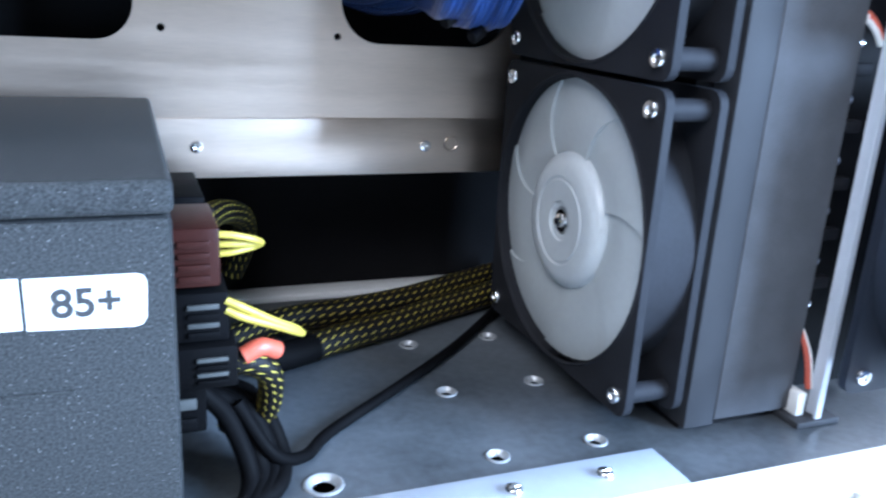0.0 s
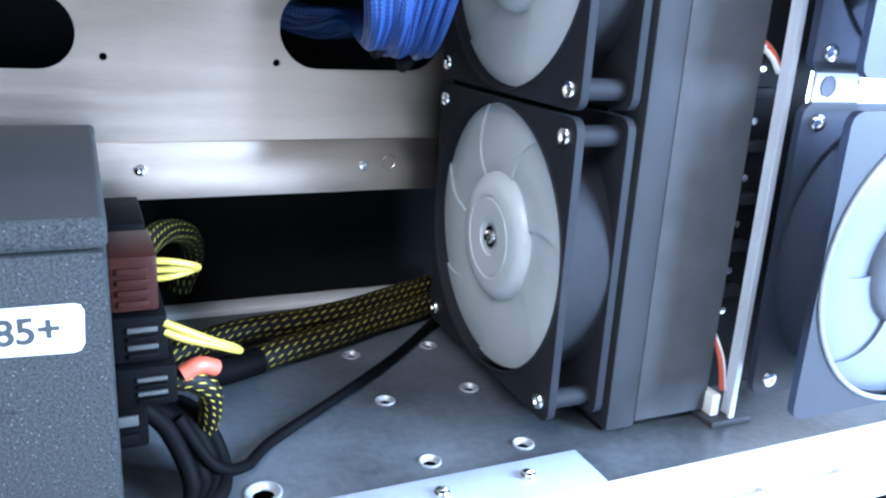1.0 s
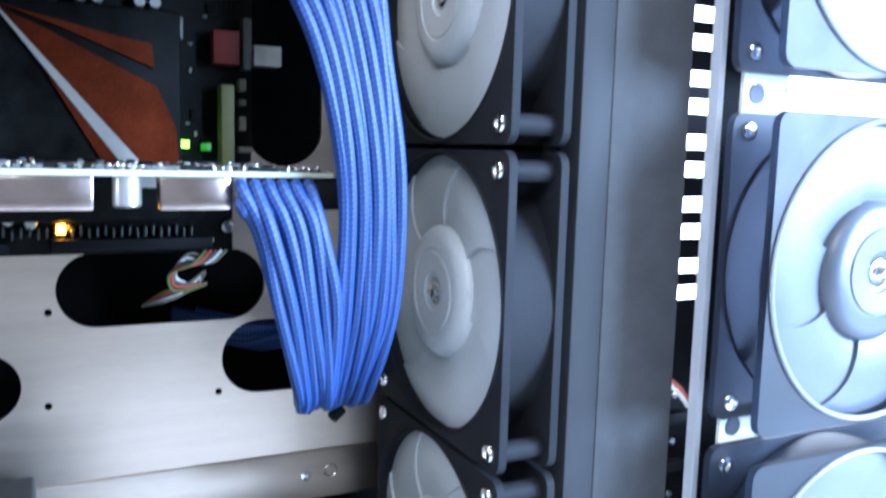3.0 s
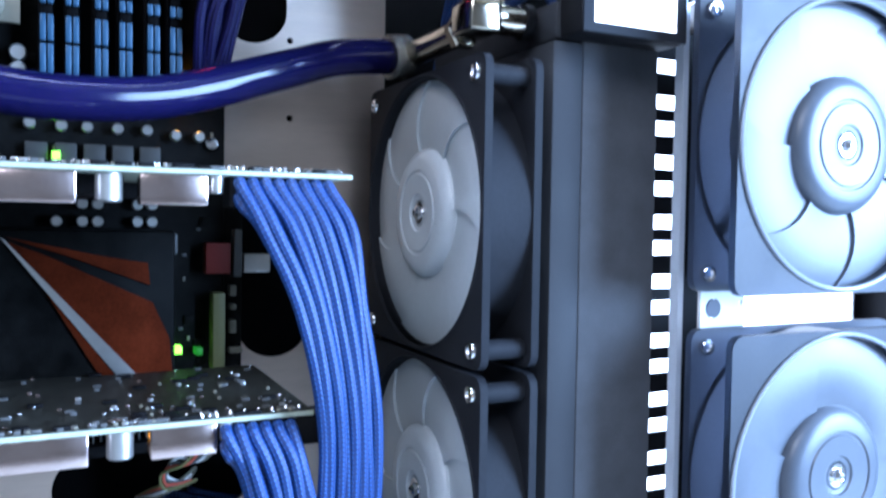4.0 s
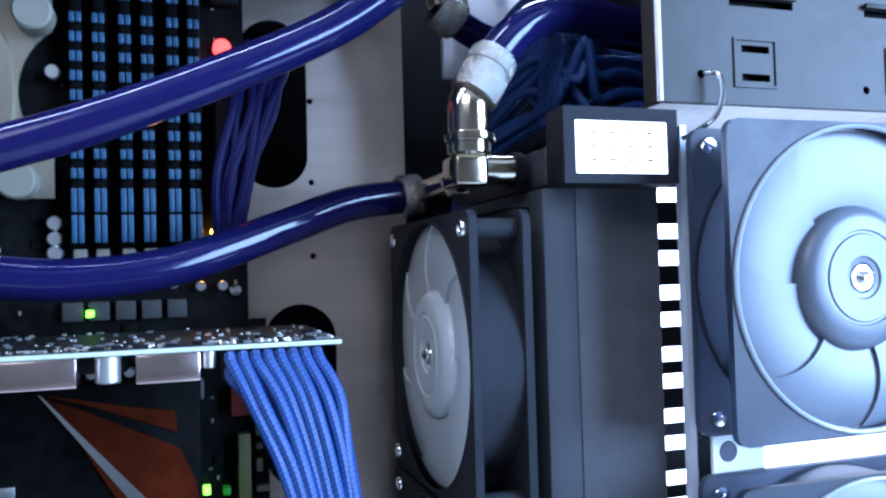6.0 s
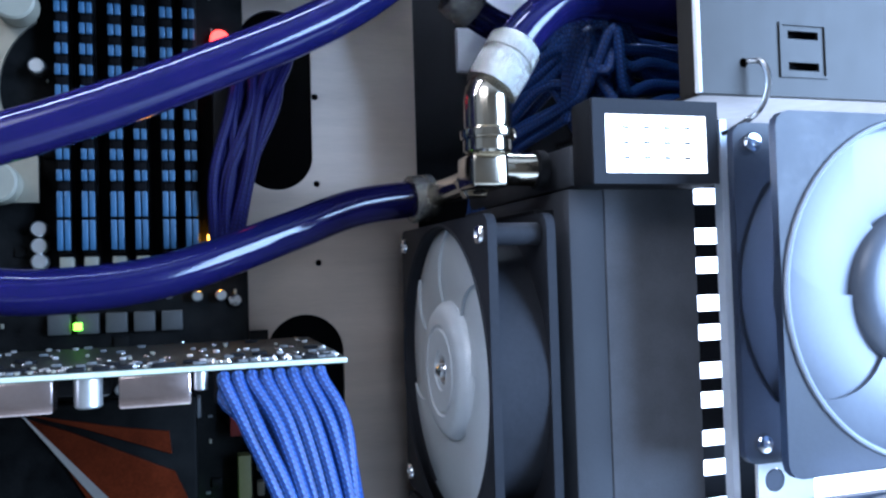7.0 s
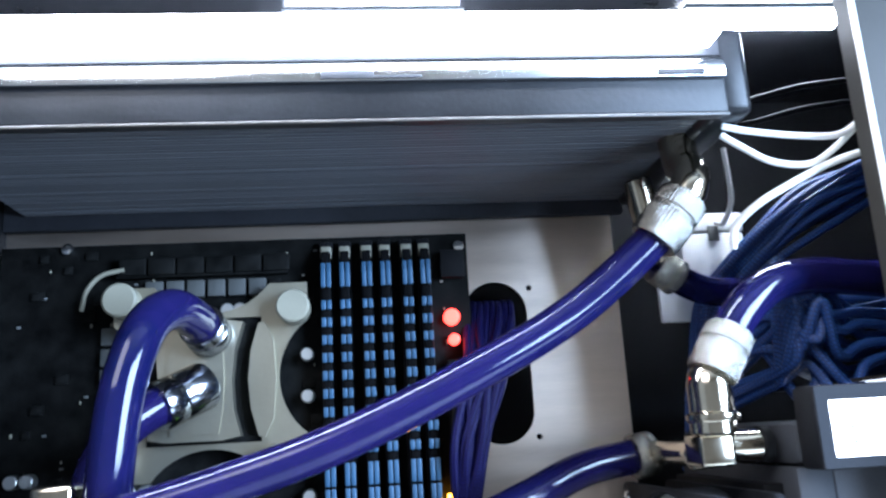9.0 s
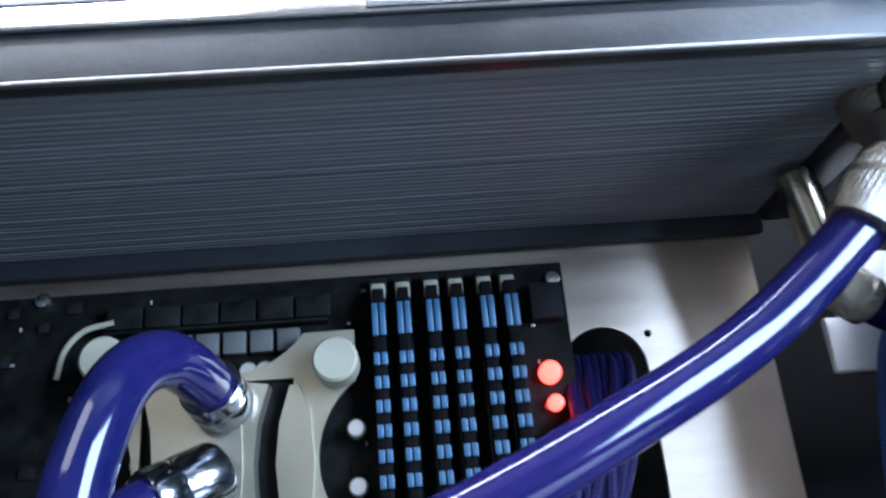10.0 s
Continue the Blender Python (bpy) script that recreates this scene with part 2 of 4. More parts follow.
def smooth_path(points, n=10):
    """A smooth curve through points (Catmull-Rom)."""
    P = [Vector(p) for p in points]
    P = [2 * P[0] - P[1]] + P + [2 * P[-1] - P[-2]]
    out = []
    for i in range(1, len(P) - 2):
        a, b, c, d = P[i - 1:i + 3]
        for k in range(n):
            t = k / n
            out.append(0.5 * (2 * b + (c - a) * t + (2 * a - 5 * b + 4 * c - d) * t * t + (3 * b - a - 3 * c + d) * t ** 3))
    out.append(P[-2])
    return out


def hose(points, r, seg=20, n=10, bm=None, flat=1.0, uv=None):
    """A tube swept along a smooth curve; uv: turns a metre and rows round for a braid."""
    path = smooth_path(points, n)
    b = bmesh.new()
    lay = b.loops.layers.uv.new("UVMap") if uv else None
    side = None
    rings, run, dist = [], 0.0, []
    for i, p in enumerate(path):
        d = (path[min(i + 1, len(path) - 1)] - path[max(i - 1, 0)]).normalized()
        if side is None:
            side = d.orthogonal().normalized()
        side = (side - d * side.dot(d)).normalized()
        up = d.cross(side)
        if i:
            run += (p - path[i - 1]).length
        dist.append(run)
        rings.append([b.verts.new(p + r * (math.cos(2 * math.pi * k / seg) * side + flat * math.sin(2 * math.pi * k / seg) * up)) for k in range(seg)])
    for i in range(len(rings) - 1):
        for k in range(seg):
            j = (k + 1) % seg
            f = b.faces.new((rings[i][k], rings[i][j], rings[i + 1][j], rings[i + 1][k]))
            if uv:
                us = (dist[i], dist[i], dist[i + 1], dist[i + 1])
                vs = (k, k + 1, k + 1, k)
                for loop, u, v in zip(f.loops, us, vs):
                    loop[lay].uv = (u * uv[0] + v / seg * uv[1] * 0.5, v / seg * uv[1])
    b.faces.new(list(reversed(rings[0])))
    b.faces.new(rings[-1])
    return merge(b, bm)


def inside(p, loop):
    """Whether a point lies within an outline."""
    hit = False
    for (x0, y0), (x1, y1) in zip(loop, loop[1:] + loop[:1]):
        if (y0 > p[1]) != (y1 > p[1]) and p[0] < x0 + (p[1] - y0) * (x1 - x0) / (y1 - y0):
            hit = not hit
    return hit


def sheet(outer, holes, thick, m):
    """A flat sheet with openings right through it: outlines in its own x, y; thickness along z."""
    b = bmesh.new()
    points, edges = [], []
    for loop in [outer] + holes:
        n = len(points)
        points += [Vector(p) for p in loop]
        edges += [(n + i, n + (i + 1) % len(loop)) for i in range(len(loop))]
    vs, _, fs, *_ = geometry.delaunay_2d_cdt(points, edges, [], 0, 1e-7)
    made = [b.verts.new((v.x, v.y, 0)) for v in vs]
    for f in fs:
        c = sum((vs[i] for i in f), Vector((0, 0))) / len(f)
        if inside(c, outer) and not any(inside(c, o) for o in holes):
            b.faces.new([made[i] for i in f])
    bmesh.ops.delete(b, geom=[v for v in b.verts if not v.link_faces], context="VERTS")
    r = bmesh.ops.extrude_face_region(b, geom=b.faces[:])
    bmesh.ops.translate(b, vec=(0, 0, thick), verts=[v for v in r["geom"] if isinstance(v, bmesh.types.BMVert)])
    bmesh.ops.transform(b, matrix=m, verts=b.verts)
    return b


def stadium(x0, x1, z0, z1, n=10):
    """A slot with round ends, as an outline."""
    w, h = x1 - x0, z1 - z0
    r = min(w, h) / 2
    cs = [(x1 - r, z1 - r, 0), (x0 + r, z1 - r, 90), (x0 + r, z0 + r, 180), (x1 - r, z0 + r, 270)]
    return [(cx + r * math.cos(radians(a + 90 * k / n)), cz + r * math.sin(radians(a + 90 * k / n))) for cx, cz, a in cs for k in range(n + 1)][:-1]


def circle(x, z, r, n=12):
    return [(x + r * math.cos(2 * math.pi * k / n), z + r * math.sin(2 * math.pi * k / n)) for k in range(n)]


def rect(x0, z0, x1, z1):
    return [(x0, z0), (x1, z0), (x1, z1), (x0, z1)]


# a sheet drawn in (x, z), its thickness going back along +y
UPRIGHT = Matrix(((1, 0, 0, 0), (0, 0, 1, 0), (0, 1, 0, 0), (0, 0, 0, 1)))


def at_y(y):
    return Matrix.Translation((0, y, 0)) @ UPRIGHT


def screw_mesh(r=0.0032):
    """A pan-head screw with a cross recess, its head towards +z."""
    b = turned([(0, 0), (r, 0), (r, r * 0.35), (r * 0.8, r * 0.62), (r * 0.3, r * 0.7), (0, r * 0.7)], seg=14)
    box((-r * 0.6, -r * 0.12, r * 0.66), (r * 0.6, r * 0.12, r * 0.8), 0, b)
    return finish(b, "screw", M_STEEL)


SCREW = screw_mesh()
TOWARDS_CAMERA = pose(0, 0, 0, 90, 0, 0)

# ---- room round the case ----
whole("ground", box((-2.5, -3.0, -0.80), (3.0, 2.0, -0.76)), M_DESK, "plain brown floor of the room", "floor", "structure")
for nm, lo, hi in (("wall_north", (-2.5, 2.0, -0.76), (3.0, 2.1, 1.9)), ("wall_south", (-2.5, -3.1, -0.76), (3.0, -3.0, 1.9)),
                   ("wall_west", (-2.6, -3.0, -0.76), (-2.5, 2.0, 1.9)), ("wall_east", (3.0, -3.0, -0.76), (3.1, 2.0, 1.9))):
    whole(nm, box(lo, hi), M_WALL, "plain painted room wall", "wall", "structure")
whole("ceiling", box((-2.5, -3.0, 1.9), (3.0, 2.0, 1.95)), M_WALL, "plain painted room ceiling", "ceiling", "structure")
# Out of view; the white top is added to bounce light up under the radiator.
desk = thing("desk", "unseen desk under the computer case, its white top added to bounce light", "desk", (0.2, 0.1, -0.06))
part("desktop", box((-0.9, -0.45, -0.03), (0.9, 0.45, 0.0), 0.004), M_BOUNCETOP, desk)
for dx in (-0.84, 0.84):
    for dy in (-0.4, 0.4):
        part("leg", box((dx - 0.03, dy - 0.03, -0.70), (dx + 0.03, dy + 0.03, -0.03), 0.003), M_DESK, desk)

# ---- the case ----
FLOOR_HOLES = [(x, y) for x in (0.192, 0.256, 0.297) for y in (0.204, 0.2555, 0.305)]
floor_holes = [circle(x, y, 0.0042 if x > 0.2 else 0.0055, 16) for x, y in FLOOR_HOLES if not (x < 0.2 and y > 0.22)]
case = thing("computer_case", "open dark computer case with aluminium tray", "computer case")
part("floor_panel", sheet(rect(-0.02, 0.165, 0.62, 0.388), floor_holes, -0.002, Matrix.Identity(4)), M_FLOOR, case, "dark blue-grey steel floor panel with drilled holes")
part("base_panel", box((-0.02, 0.11, -0.055), (0.62, 0.392, -0.012)), M_BLACK, case)
rim = finish(turned([(0.0026, -0.0016), (0.0046, 0.0), (0.0045, 0.0005), (0.004, 0.0007), (0.0028, -0.0004), (0.0026, -0.0016)], seg=20), "eyelet", M_EYELET)
for x, y in FLOOR_HOLES:
    if not (x < 0.2 and y > 0.22):
        ob = part("eyelet", rim, None, case, place=(x, y, 0.0))
        if x < 0.2:
            ob.scale = (1.5, 1.5, 1)
part("back_panel", box((-0.02, 0.388, -0.012), (0.62, 0.392, 0.62)), M_BLACK, case, "black back panel")
part("rear_panel", box((-0.022, 0.11, -0.012), (-0.012, 0.388, 0.62)), M_BLACK, case)
part("top_panel", box((-0.02, 0.11, 0.612), (0.62, 0.388, 0.618)), M_CEILING, case, "glossy dark top panel")
part("front_panel", box((0.615, 0.11, -0.012), (0.622, 0.388, 0.612)), M_BLACK, case)
part("back_edge_strip", box((0.13, 0.372, 0.0), (0.34, 0.387, 0.004), 0.001), M_RAIL, case, "thin aluminium strip along the back panel")
# pale front sill, a stepped profile with slots
sill = sheet(rect(-0.02, 0.128, 0.62, 0.166), [stadium(x, x + 0.02, 0.142, 0.1455, 5) for x in (0.345, 0.385, 0.425, 0.465, 0.505)], -0.003, Matrix.Translation((0, 0, 0.003)))
part("front_sill", sill, M_RAIL, case, "pale slotted front sill")
part("front_sill_step", box((-0.02, 0.112, -0.012), (0.62, 0.1275, -0.003), 0.001), M_RAIL, case)
part("sill_lining", box((-0.02, 0.1285, -0.011), (0.62, 0.164, -0.008)), M_BLACK, case)
part("floor_plate", box((0.195, 0.1665, 0.0004), (0.3125, 0.19, 0.0028), 0.0006), M_PLATE, case, "small blue-grey cover plate")
for x in (0.25, 0.285):
    part("screw", SCREW, None, case, m=Matrix.Translation((x, 0.179, 0.0026)))

# motherboard tray with its slots
tray = thing("motherboard_tray", "brushed aluminium motherboard tray with round-ended cable slots", "tray", kind="structure")
HOLES = [(0.152, 0.140), (0.153, 0.181), (0.224, 0.139), (0.262, 0.401), (0.262, 0.363), (0.262, 0.443), (0.2625, 0.480)]
slots = [stadium(0.156, 0.2455, 0.1733, 0.2065), stadium(0.2255, 0.305, 0.1365, 0.1722), stadium(0.05, 0.142, 0.1345, 0.165),
         stadium(0.226, 0.2605, 0.398, 0.484), stadium(0.2365, 0.273, 0.245, 0.3385)]
part("panel", sheet(rect(-0.012, 0.0785, 0.312, 0.56), slots + [circle(x, z, 0.0016) for x, z in HOLES], 0.002, at_y(0.325)), M_TRAY, tray)
part("lower_lip", box((-0.012, 0.3238, 0.079), (0.3115, 0.3248, 0.104), 0.0003), M_TRAY, tray, "folded lower lip")
part("edge_flange", box((0.3095, 0.3274, 0.0785), (0.312, 0.338, 0.56), 0.0005), M_TRAY, tray)
rivet = finish(turned([(0, 0), (0.0028, 0), (0.0024, 0.0008), (0.001, 0.0011), (0, 0.0006)], seg=16), "rivet", M_STEEL)
for x, z in ((0.266, 0.0915), (0.164, 0.092), (0.060, 0.092)):
    part("rivet", rivet, None, tray, m=Matrix.Translation((x, 0.3238, z)) @ TOWARDS_CAMERA)
part("pressed_dimple", turned([(0.0028, 0), (0.0033, 0.0004), (0.0037, 0)], Matrix.Translation((0.279, 0.3238, 0.0925)) @ TOWARDS_CAMERA, 18), M_TRAY, tray)

# aluminium upright with a channel section
upright = thing("aluminium_upright", "slim aluminium channel upright on the case floor", "bracket", (0.3893, 0.19, 0))
part("channel", sheet([(0.0018, 0), (0.0046, 0), (0.0046, 0.007), (0.0036, 0.007), (0.0036, 0.0014), (0.0018, 0.0014)], [], 0.407, Matrix.Translation((0, 0, 0.003))), M_EDGEPALE, upright)
part("foot", box((-0.008, -0.001, 0.0), (0.014, 0.02, 0.0028), 0.0006), M_RADLIP, upright, "dark foot plate")
part("foot_block", box((-0.005, 0.004, 0.003), (-0.0005, 0.016, 0.013), 0.0006), M_RAIL, upright, "pale plastic foot block")


# ---- fans ----
def fan_frame_mesh(material, posts=True):
    """Axial fan frame of 120 mm, its open face towards +z, from z = -0.0125 to 0.0125."""
    b = bmesh.new()
    for z in (0.0092, -0.0125):
        o = []
        for cx, cy, a in ((0.0545, 0.0545, 0), (-0.0545, 0.0545, 90), (-0.0545, -0.0545, 180), (0.0545, -0.0545, 270)):
            o += [(cx + 0.0052 * math.cos(radians(a + 30 * k)), cy + 0.0052 * math.sin(radians(a + 30 * k))) for k in range(4)]
        merge(sheet(o, [circle(0, 0, 0.0577, 56)] + [circle(sx * 0.0525, sy * 0.0525, 0.0022, 8) for sx in (1, -1) for sy in (1, -1) if posts], 0.0033, Matrix.Translation((0, 0, z))), b)
    turned([(0.0577, -0.0125), (0.0577, 0.0123), (0.0586, 0.0133), (0.0594, 0.0125), (0.0592, 0.009), (0.0590, -0.009), (0.0592, -0.0125), (0.0577, -0.0125)], None, 56, b)
    for sx in (1, -1) if posts else ():
        for sy in (1, -1):
            rod((sx * 0.0525, sy * 0.0525, -0.0093), (sx * 0.0525, sy * 0.0525, 0.0093), 0.0040, 12, b)
    return finish(b, "fan_frame", material)


def blade_mesh():
    """One broad swept blade, thin and curved."""
    b = bmesh.new()
    rows = []
    R, A = 9, 12
    for side in (0, 1):
        grid = []
        for i in range(R + 1):
            u = i / R
            r = 0.0272 + (0.0573 - 0.0272) * u
            line = []
            for k in range(A + 1):
                v = k / A
                a = radians(-6 - 16 * u * u + (64 + 8 * u) * v)
                z = 0.0088 + 0.005 * u * (1 - u) - (0.0019 - 0.0004 * u) * v - 0.0012 * side
                line.append(b.verts.new((r * math.cos(a), r * math.sin(a), z)))
            grid.append(line)
        rows.append(grid)
    for side, grid in enumerate(rows):
        for i in range(R):
            for k in range(A):
                q = (grid[i][k], grid[i + 1][k], grid[i + 1][k + 1], grid[i][k + 1])
                b.faces.new(q if side == 0 else q[::-1])
    f, g = rows
    rim = [(i, 0) for i in range(R)] + [(R, k) for k in range(A)] + [(i, A) for i in range(R, 0, -1)] + [(0, k) for k in range(A, 0, -1)]
    for (i, k), (j, l) in zip(rim, rim[1:] + rim[:1]):
        b.faces.new((f[i][k], f[j][l], g[j][l], g[i][k]))
    return b


FAN_FRAME, SIDE_FRAME = fan_frame_mesh(M_FRAME), fan_frame_mesh(M_SMOKE, False)
BLADE, SIDE_BLADE = finish(blade_mesh(), "blade", M_BLADE), finish(blade_mesh(), "blade", M_SIDEBLADE)
# Pale ring on the side fans paints the highlight of the rounded rim.
LIP = finish(turned([(0.0572, 0.0126), (0.0576, 0.0136), (0.0583, 0.0139), (0.059, 0.0135), (0.0592, 0.0126), (0.0572, 0.0126)], seg=64), "rim", M_LIP)
HUB_PROFILE = [(0, 0.0105), (0.0055, 0.0105), (0.006, 0.0119), (0.0078, 0.0122), (0.0083, 0.0129), (0.0166, 0.0133), (0.0171, 0.0127), (0.018, 0.0127), (0.0185, 0.0133),
               (0.0228, 0.0131), (0.0252, 0.0123), (0.0268, 0.0109), (0.0279, 0.0095), (0.0282, 0.0078), (0.0282, -0.0105), (0, -0.0105)]
HUB, SIDE_HUB = finish(turned(HUB_PROFILE, seg=48), "hub", M_HUB), finish(turned(HUB_PROFILE, seg=48), "hub", M_SIDEBLADE)
BEARING = finish(turned([(0, 0.0142), (0.0015, 0.0145), (0.0028, 0.0135), (0.003, 0.0122), (0.0048, 0.0121), (0.0052, 0.0109), (0.0052, 0.01), (0, 0.01)], seg=24), "bearing_cap", M_STEEL)
MOTOR = finish(turned([(0, -0.0106), (0.024, -0.0106), (0.024, -0.0124), (0, -0.0124)], seg=32), "motor_mount", M_FRAME)
STRUT = finish(box((0.022, -0.0022, -0.0124), (0.0575, 0.0022, -0.0088), 0.0006), "strut", M_FRAME)
FANSCREW = finish(turned([(0, 0.0), (0.0034, 0.0), (0.0036, 0.001), (0.003, 0.0022), (0.0014, 0.0025), (0.001, 0.0017), (0, 0.0016)], seg=16), "screw", M_STEEL)


def case_fan(m, label, group, turn=0, side=False):
    fan = thing("case_fan", label, "fan", group=group)
    fan.matrix_world = m
    part("frame", SIDE_FRAME if side else FAN_FRAME, None, fan)
    if side:
        part("rim", LIP, None, fan, "pale ring painting the highlight on the fan opening's rim")
    rotor = part("hub", SIDE_HUB if side else HUB, None, fan, "pale grey rotor hub")
    for k in range(7):
        part("blade", SIDE_BLADE if side else BLADE, None, rotor, m=pose(0, 0, 0, 0, 0, turn + 360 / 7 * k))
    part("bearing_cap", BEARING, None, rotor, "shiny metal bearing cap")
    part("motor_mount", MOTOR, None, fan)
    for k in range(4):
        part("strut", STRUT, None, fan, m=pose(0, 0, 0, 0, 0, 38 + 90 * k))
    for sx in (1, -1):
        for sy in (1, -1):
            part("screw", FANSCREW, None, fan, "shiny steel screw", m=Matrix.Translation((sx * 0.0525, sy * 0.0525, -0.0093 if side else 0.0118)))
    return fan


FACING_REAR = Matrix(((0, 0, -1, 0), (1, 0, 0, 0), (0, -1, 0, 0), (0, 0, 0, 1)))  # open face towards -x
FACING_SIDE = Matrix(((1, 0, 0, 0), (0, 0, -1, 0), (0, 1, 0, 0), (0, 0, 0, 1)))   # open face towards -y
for k in range(3):
    case_fan(Matrix.Translation((0.3125, 0.2525, 0.0735 + 0.1217 * k)) @ FACING_REAR, "black-framed grey fan screwed to the charcoal radiator", "fans on the upright radiator", 17 * k)
for k, z in enumerate((0.0815, 0.212, 0.3465)):
    case_fan(Matrix.Translation((0.4455, 0.1665, z)) @ FACING_SIDE, "smoke-grey framed fan lit from behind", "fans beside the aluminium upright", 40 + 23 * k, True)

# ---- upright radiator ----
radiator = thing("upright_radiator", "thick charcoal radiator standing on the case floor", "radiator", (0, 0, 0))
part("side_panel", box((0.3475, 0.199, 0.004), (0.3855, 0.316, 0.388), 0.0008), M_RAD, radiator)
part("side_lip", box((0.3335, 0.1992, 0.002), (0.3473, 0.315, 0.385), 0.0004), M_RADLIP, radiator, "paler side lip")
# Shroud coloured black and set back to pass for the shaded gap here.
part("dark_gap_shroud", box((0.3255, 0.212, 0.012), (0.3343, 0.306, 0.379), 0.001), M_BLACK, radiator)
part("end_tank", box((0.3345, 0.2, 0.3852), (0.3857, 0.315, 0.402), 0.004), M_RADLIP, radiator, "end tank with sloped top")
part("foot", box((0.334, 0.203, 0.0), (0.3856, 0.31, 0.002)), M_BLACK, radiator)

# slotted rail between radiator and upright, with light showing through
rail = thing("slotted_rail", "black steel rail with rows of square slots", "rail", (0, 0, 0))
zs = [0.381] + [0.3533 - 0.0268 * k + d for k in range(7) for d in (0, 0.0117)]
part("plate", sheet(rect(0.3868, 0.004, 0.43, 0.40), [rect(0.3905, a, 0.4125, a + 0.0063) for a in zs], 0.0012, at_y(0.2155)), M_BLACK, rail)
part("flange", box((0.428, 0.2170, 0.004), (0.4295, 0.23, 0.40)), M_BLACK, rail)
SMALL_SCREW = screw_mesh(0.002)
for z in (0.150, 0.1285, 0.104, 0.0835, 0.062, 0.043):
    part("screw", SMALL_SCREW, None, rail, "steel screw", m=Matrix.Translation((0.4015, 0.2155, z)) @ TOWARDS_CAMERA)
for z in (0.138, 0.116, 0.093, 0.072, 0.051):
    part("clip", box((0.395, 0.2105, z), (0.4065, 0.2153, z + 0.005), 0.0008), M_FRAME, rail, "black clip")
glow = thing("light_panel", "white glowing light panel behind the side fans", "light panel")
part("diffuser", box((0.3865, 0.268, 0.105), (0.60, 0.27, 0.405)), M_BACKLIGHT, glow)
part("frame", box((0.3865, 0.2702, 0.10), (0.605, 0.276, 0.41)), M_PANELWHITE, glow)
for k in range(2):
    # Brackets take the pale coat to paint in the strong light on them.
    bar = thing("fan_bracket", "bracket with a grommet between two fans, coloured white for strong light", "bracket", group="brackets between side fans")
    zc = 0.1468 + 0.1325 * k
    part("plate", sheet(rect(0.3945, zc - 0.0095, 0.4185, zc + 0.0095), [circle(0.4015, zc, 0.0042, 18), circle(0.417, zc + 0.002, 0.001, 10)], 0.0016, at_y(0.1805)), M_RAIL, bar)
    part("grommet", turned([(0, 0.0006), (0.0038, 0.0006), (0.0041, -0.002), (0, -0.002)], Matrix.Translation((0.4015, 0.1808, zc)) @ TOWARDS_CAMERA, 18), M_SMOKE, bar, "dark round grommet")

# ---- power supply ----
psu = thing("power_supply", "speckled grey power supply unit with white efficiency label", "power supply")
part("housing", box((-0.011, 0.168, 0.0), (0.146, 0.316, 0.1045), 0.0025), M_PSU, psu)
part("cover", box((-0.0105, 0.1675, 0.1048), (0.1465, 0.3165, 0.1135), 0.002, seg=3), M_PSU, psu)
lab = part("label_plate", sheet([(0.1148, 0.0787), (0.138, 0.0777), (0.1398, 0.0782), (0.1408, 0.08), (0.1412, 0.0888), (0.1405, 0.0904), (0.139, 0.091), (0.1148, 0.0912)], [], 0.0006, at_y(0.1672)), M_LABEL, psu, "white label")
part("label_plate", sheet(rect(0.085, 0.079, 0.1138, 0.0914), [], 0.0006, at_y(0.1672)), M_LABEL, psu, "white label")
for plate in [ob for ob in psu.children if ob.name.startswith("label_plate")]:
    plate.location.x -= 0.0016


def lettering(text, size, m, material, parent):
    """Raised lettering in the built-in font, turned into a mesh."""
    c = bpy.data.curves.new("lettering", "FONT")
    c.body, c.size, c.extrude, c.align_x, c.offset = text, size, 0.0001, "CENTER", 0.00025
    t = bpy.data.objects.new("t", c)
    mesh = bpy.data.meshes.new_from_object(t)
    bpy.data.objects.remove(t)
    mesh.materials.clear()
    mesh.materials.append(material)
    ob = new("lettering", mesh)
    ob.parent = parent
    ob.matrix_local = m
    return ob


lettering("85+", 0.0098, Matrix.Translation((0.1278, 0.1671, 0.0815)) @ TOWARDS_CAMERA, M_INK, lab)
part("pressed_line", box((0.08, 0.1674, 0.0612), (0.122, 0.1682, 0.0624), 0.0003), M_PSU, psu)
# modular plugs on its right face
for nm, y0, y1, z0, z1, x1, mt, lb in (("plug", 0.205, 0.235, 0.0725, 0.0905, 0.1605, M_BROWN, "brown plug"), ("plug", 0.203, 0.24, 0.056, 0.0715, 0.1625, M_CABLE, "black plug"),
                                       ("plug", 0.2, 0.232, 0.042, 0.0555, 0.1645, M_CABLE, "black plug"), ("plug", 0.207, 0.235, 0.024, 0.0545, 0.1555, M_CABLE, "black plug"), ("plug", 0.245, 0.285, 0.05, 0.09, 0.160, M_CABLE, "black plug")):
    b = box((0.1464, y0, z0), (x1, y1, z1), 0.001)
    plug = part(nm, b, mt, psu, lb)
    for k in range(4):
        part("rib", box((x1 - 0.012, y0 - 0.0012, z0 + 0.002 + k * (z1 - z0 - 0.004) / 4), (x1 - 0.003, y0, z0 + 0.002 + (k + 0.55) * (z1 - z0 - 0.004) / 4), 0.0003), M_CHOKEDARK if mt is M_CABLE and k % 2 else mt, plug)


def cable(name, points, r, material, label, group="", flat=1.0, uv=None, seg=12, n=8):
    uv = (520, 8) if material in (M_SLEEVE, M_VIOLET) else uv
    return whole(name, hose(points, r, seg, n, None, flat, uv), material, label, "cable", group=group)


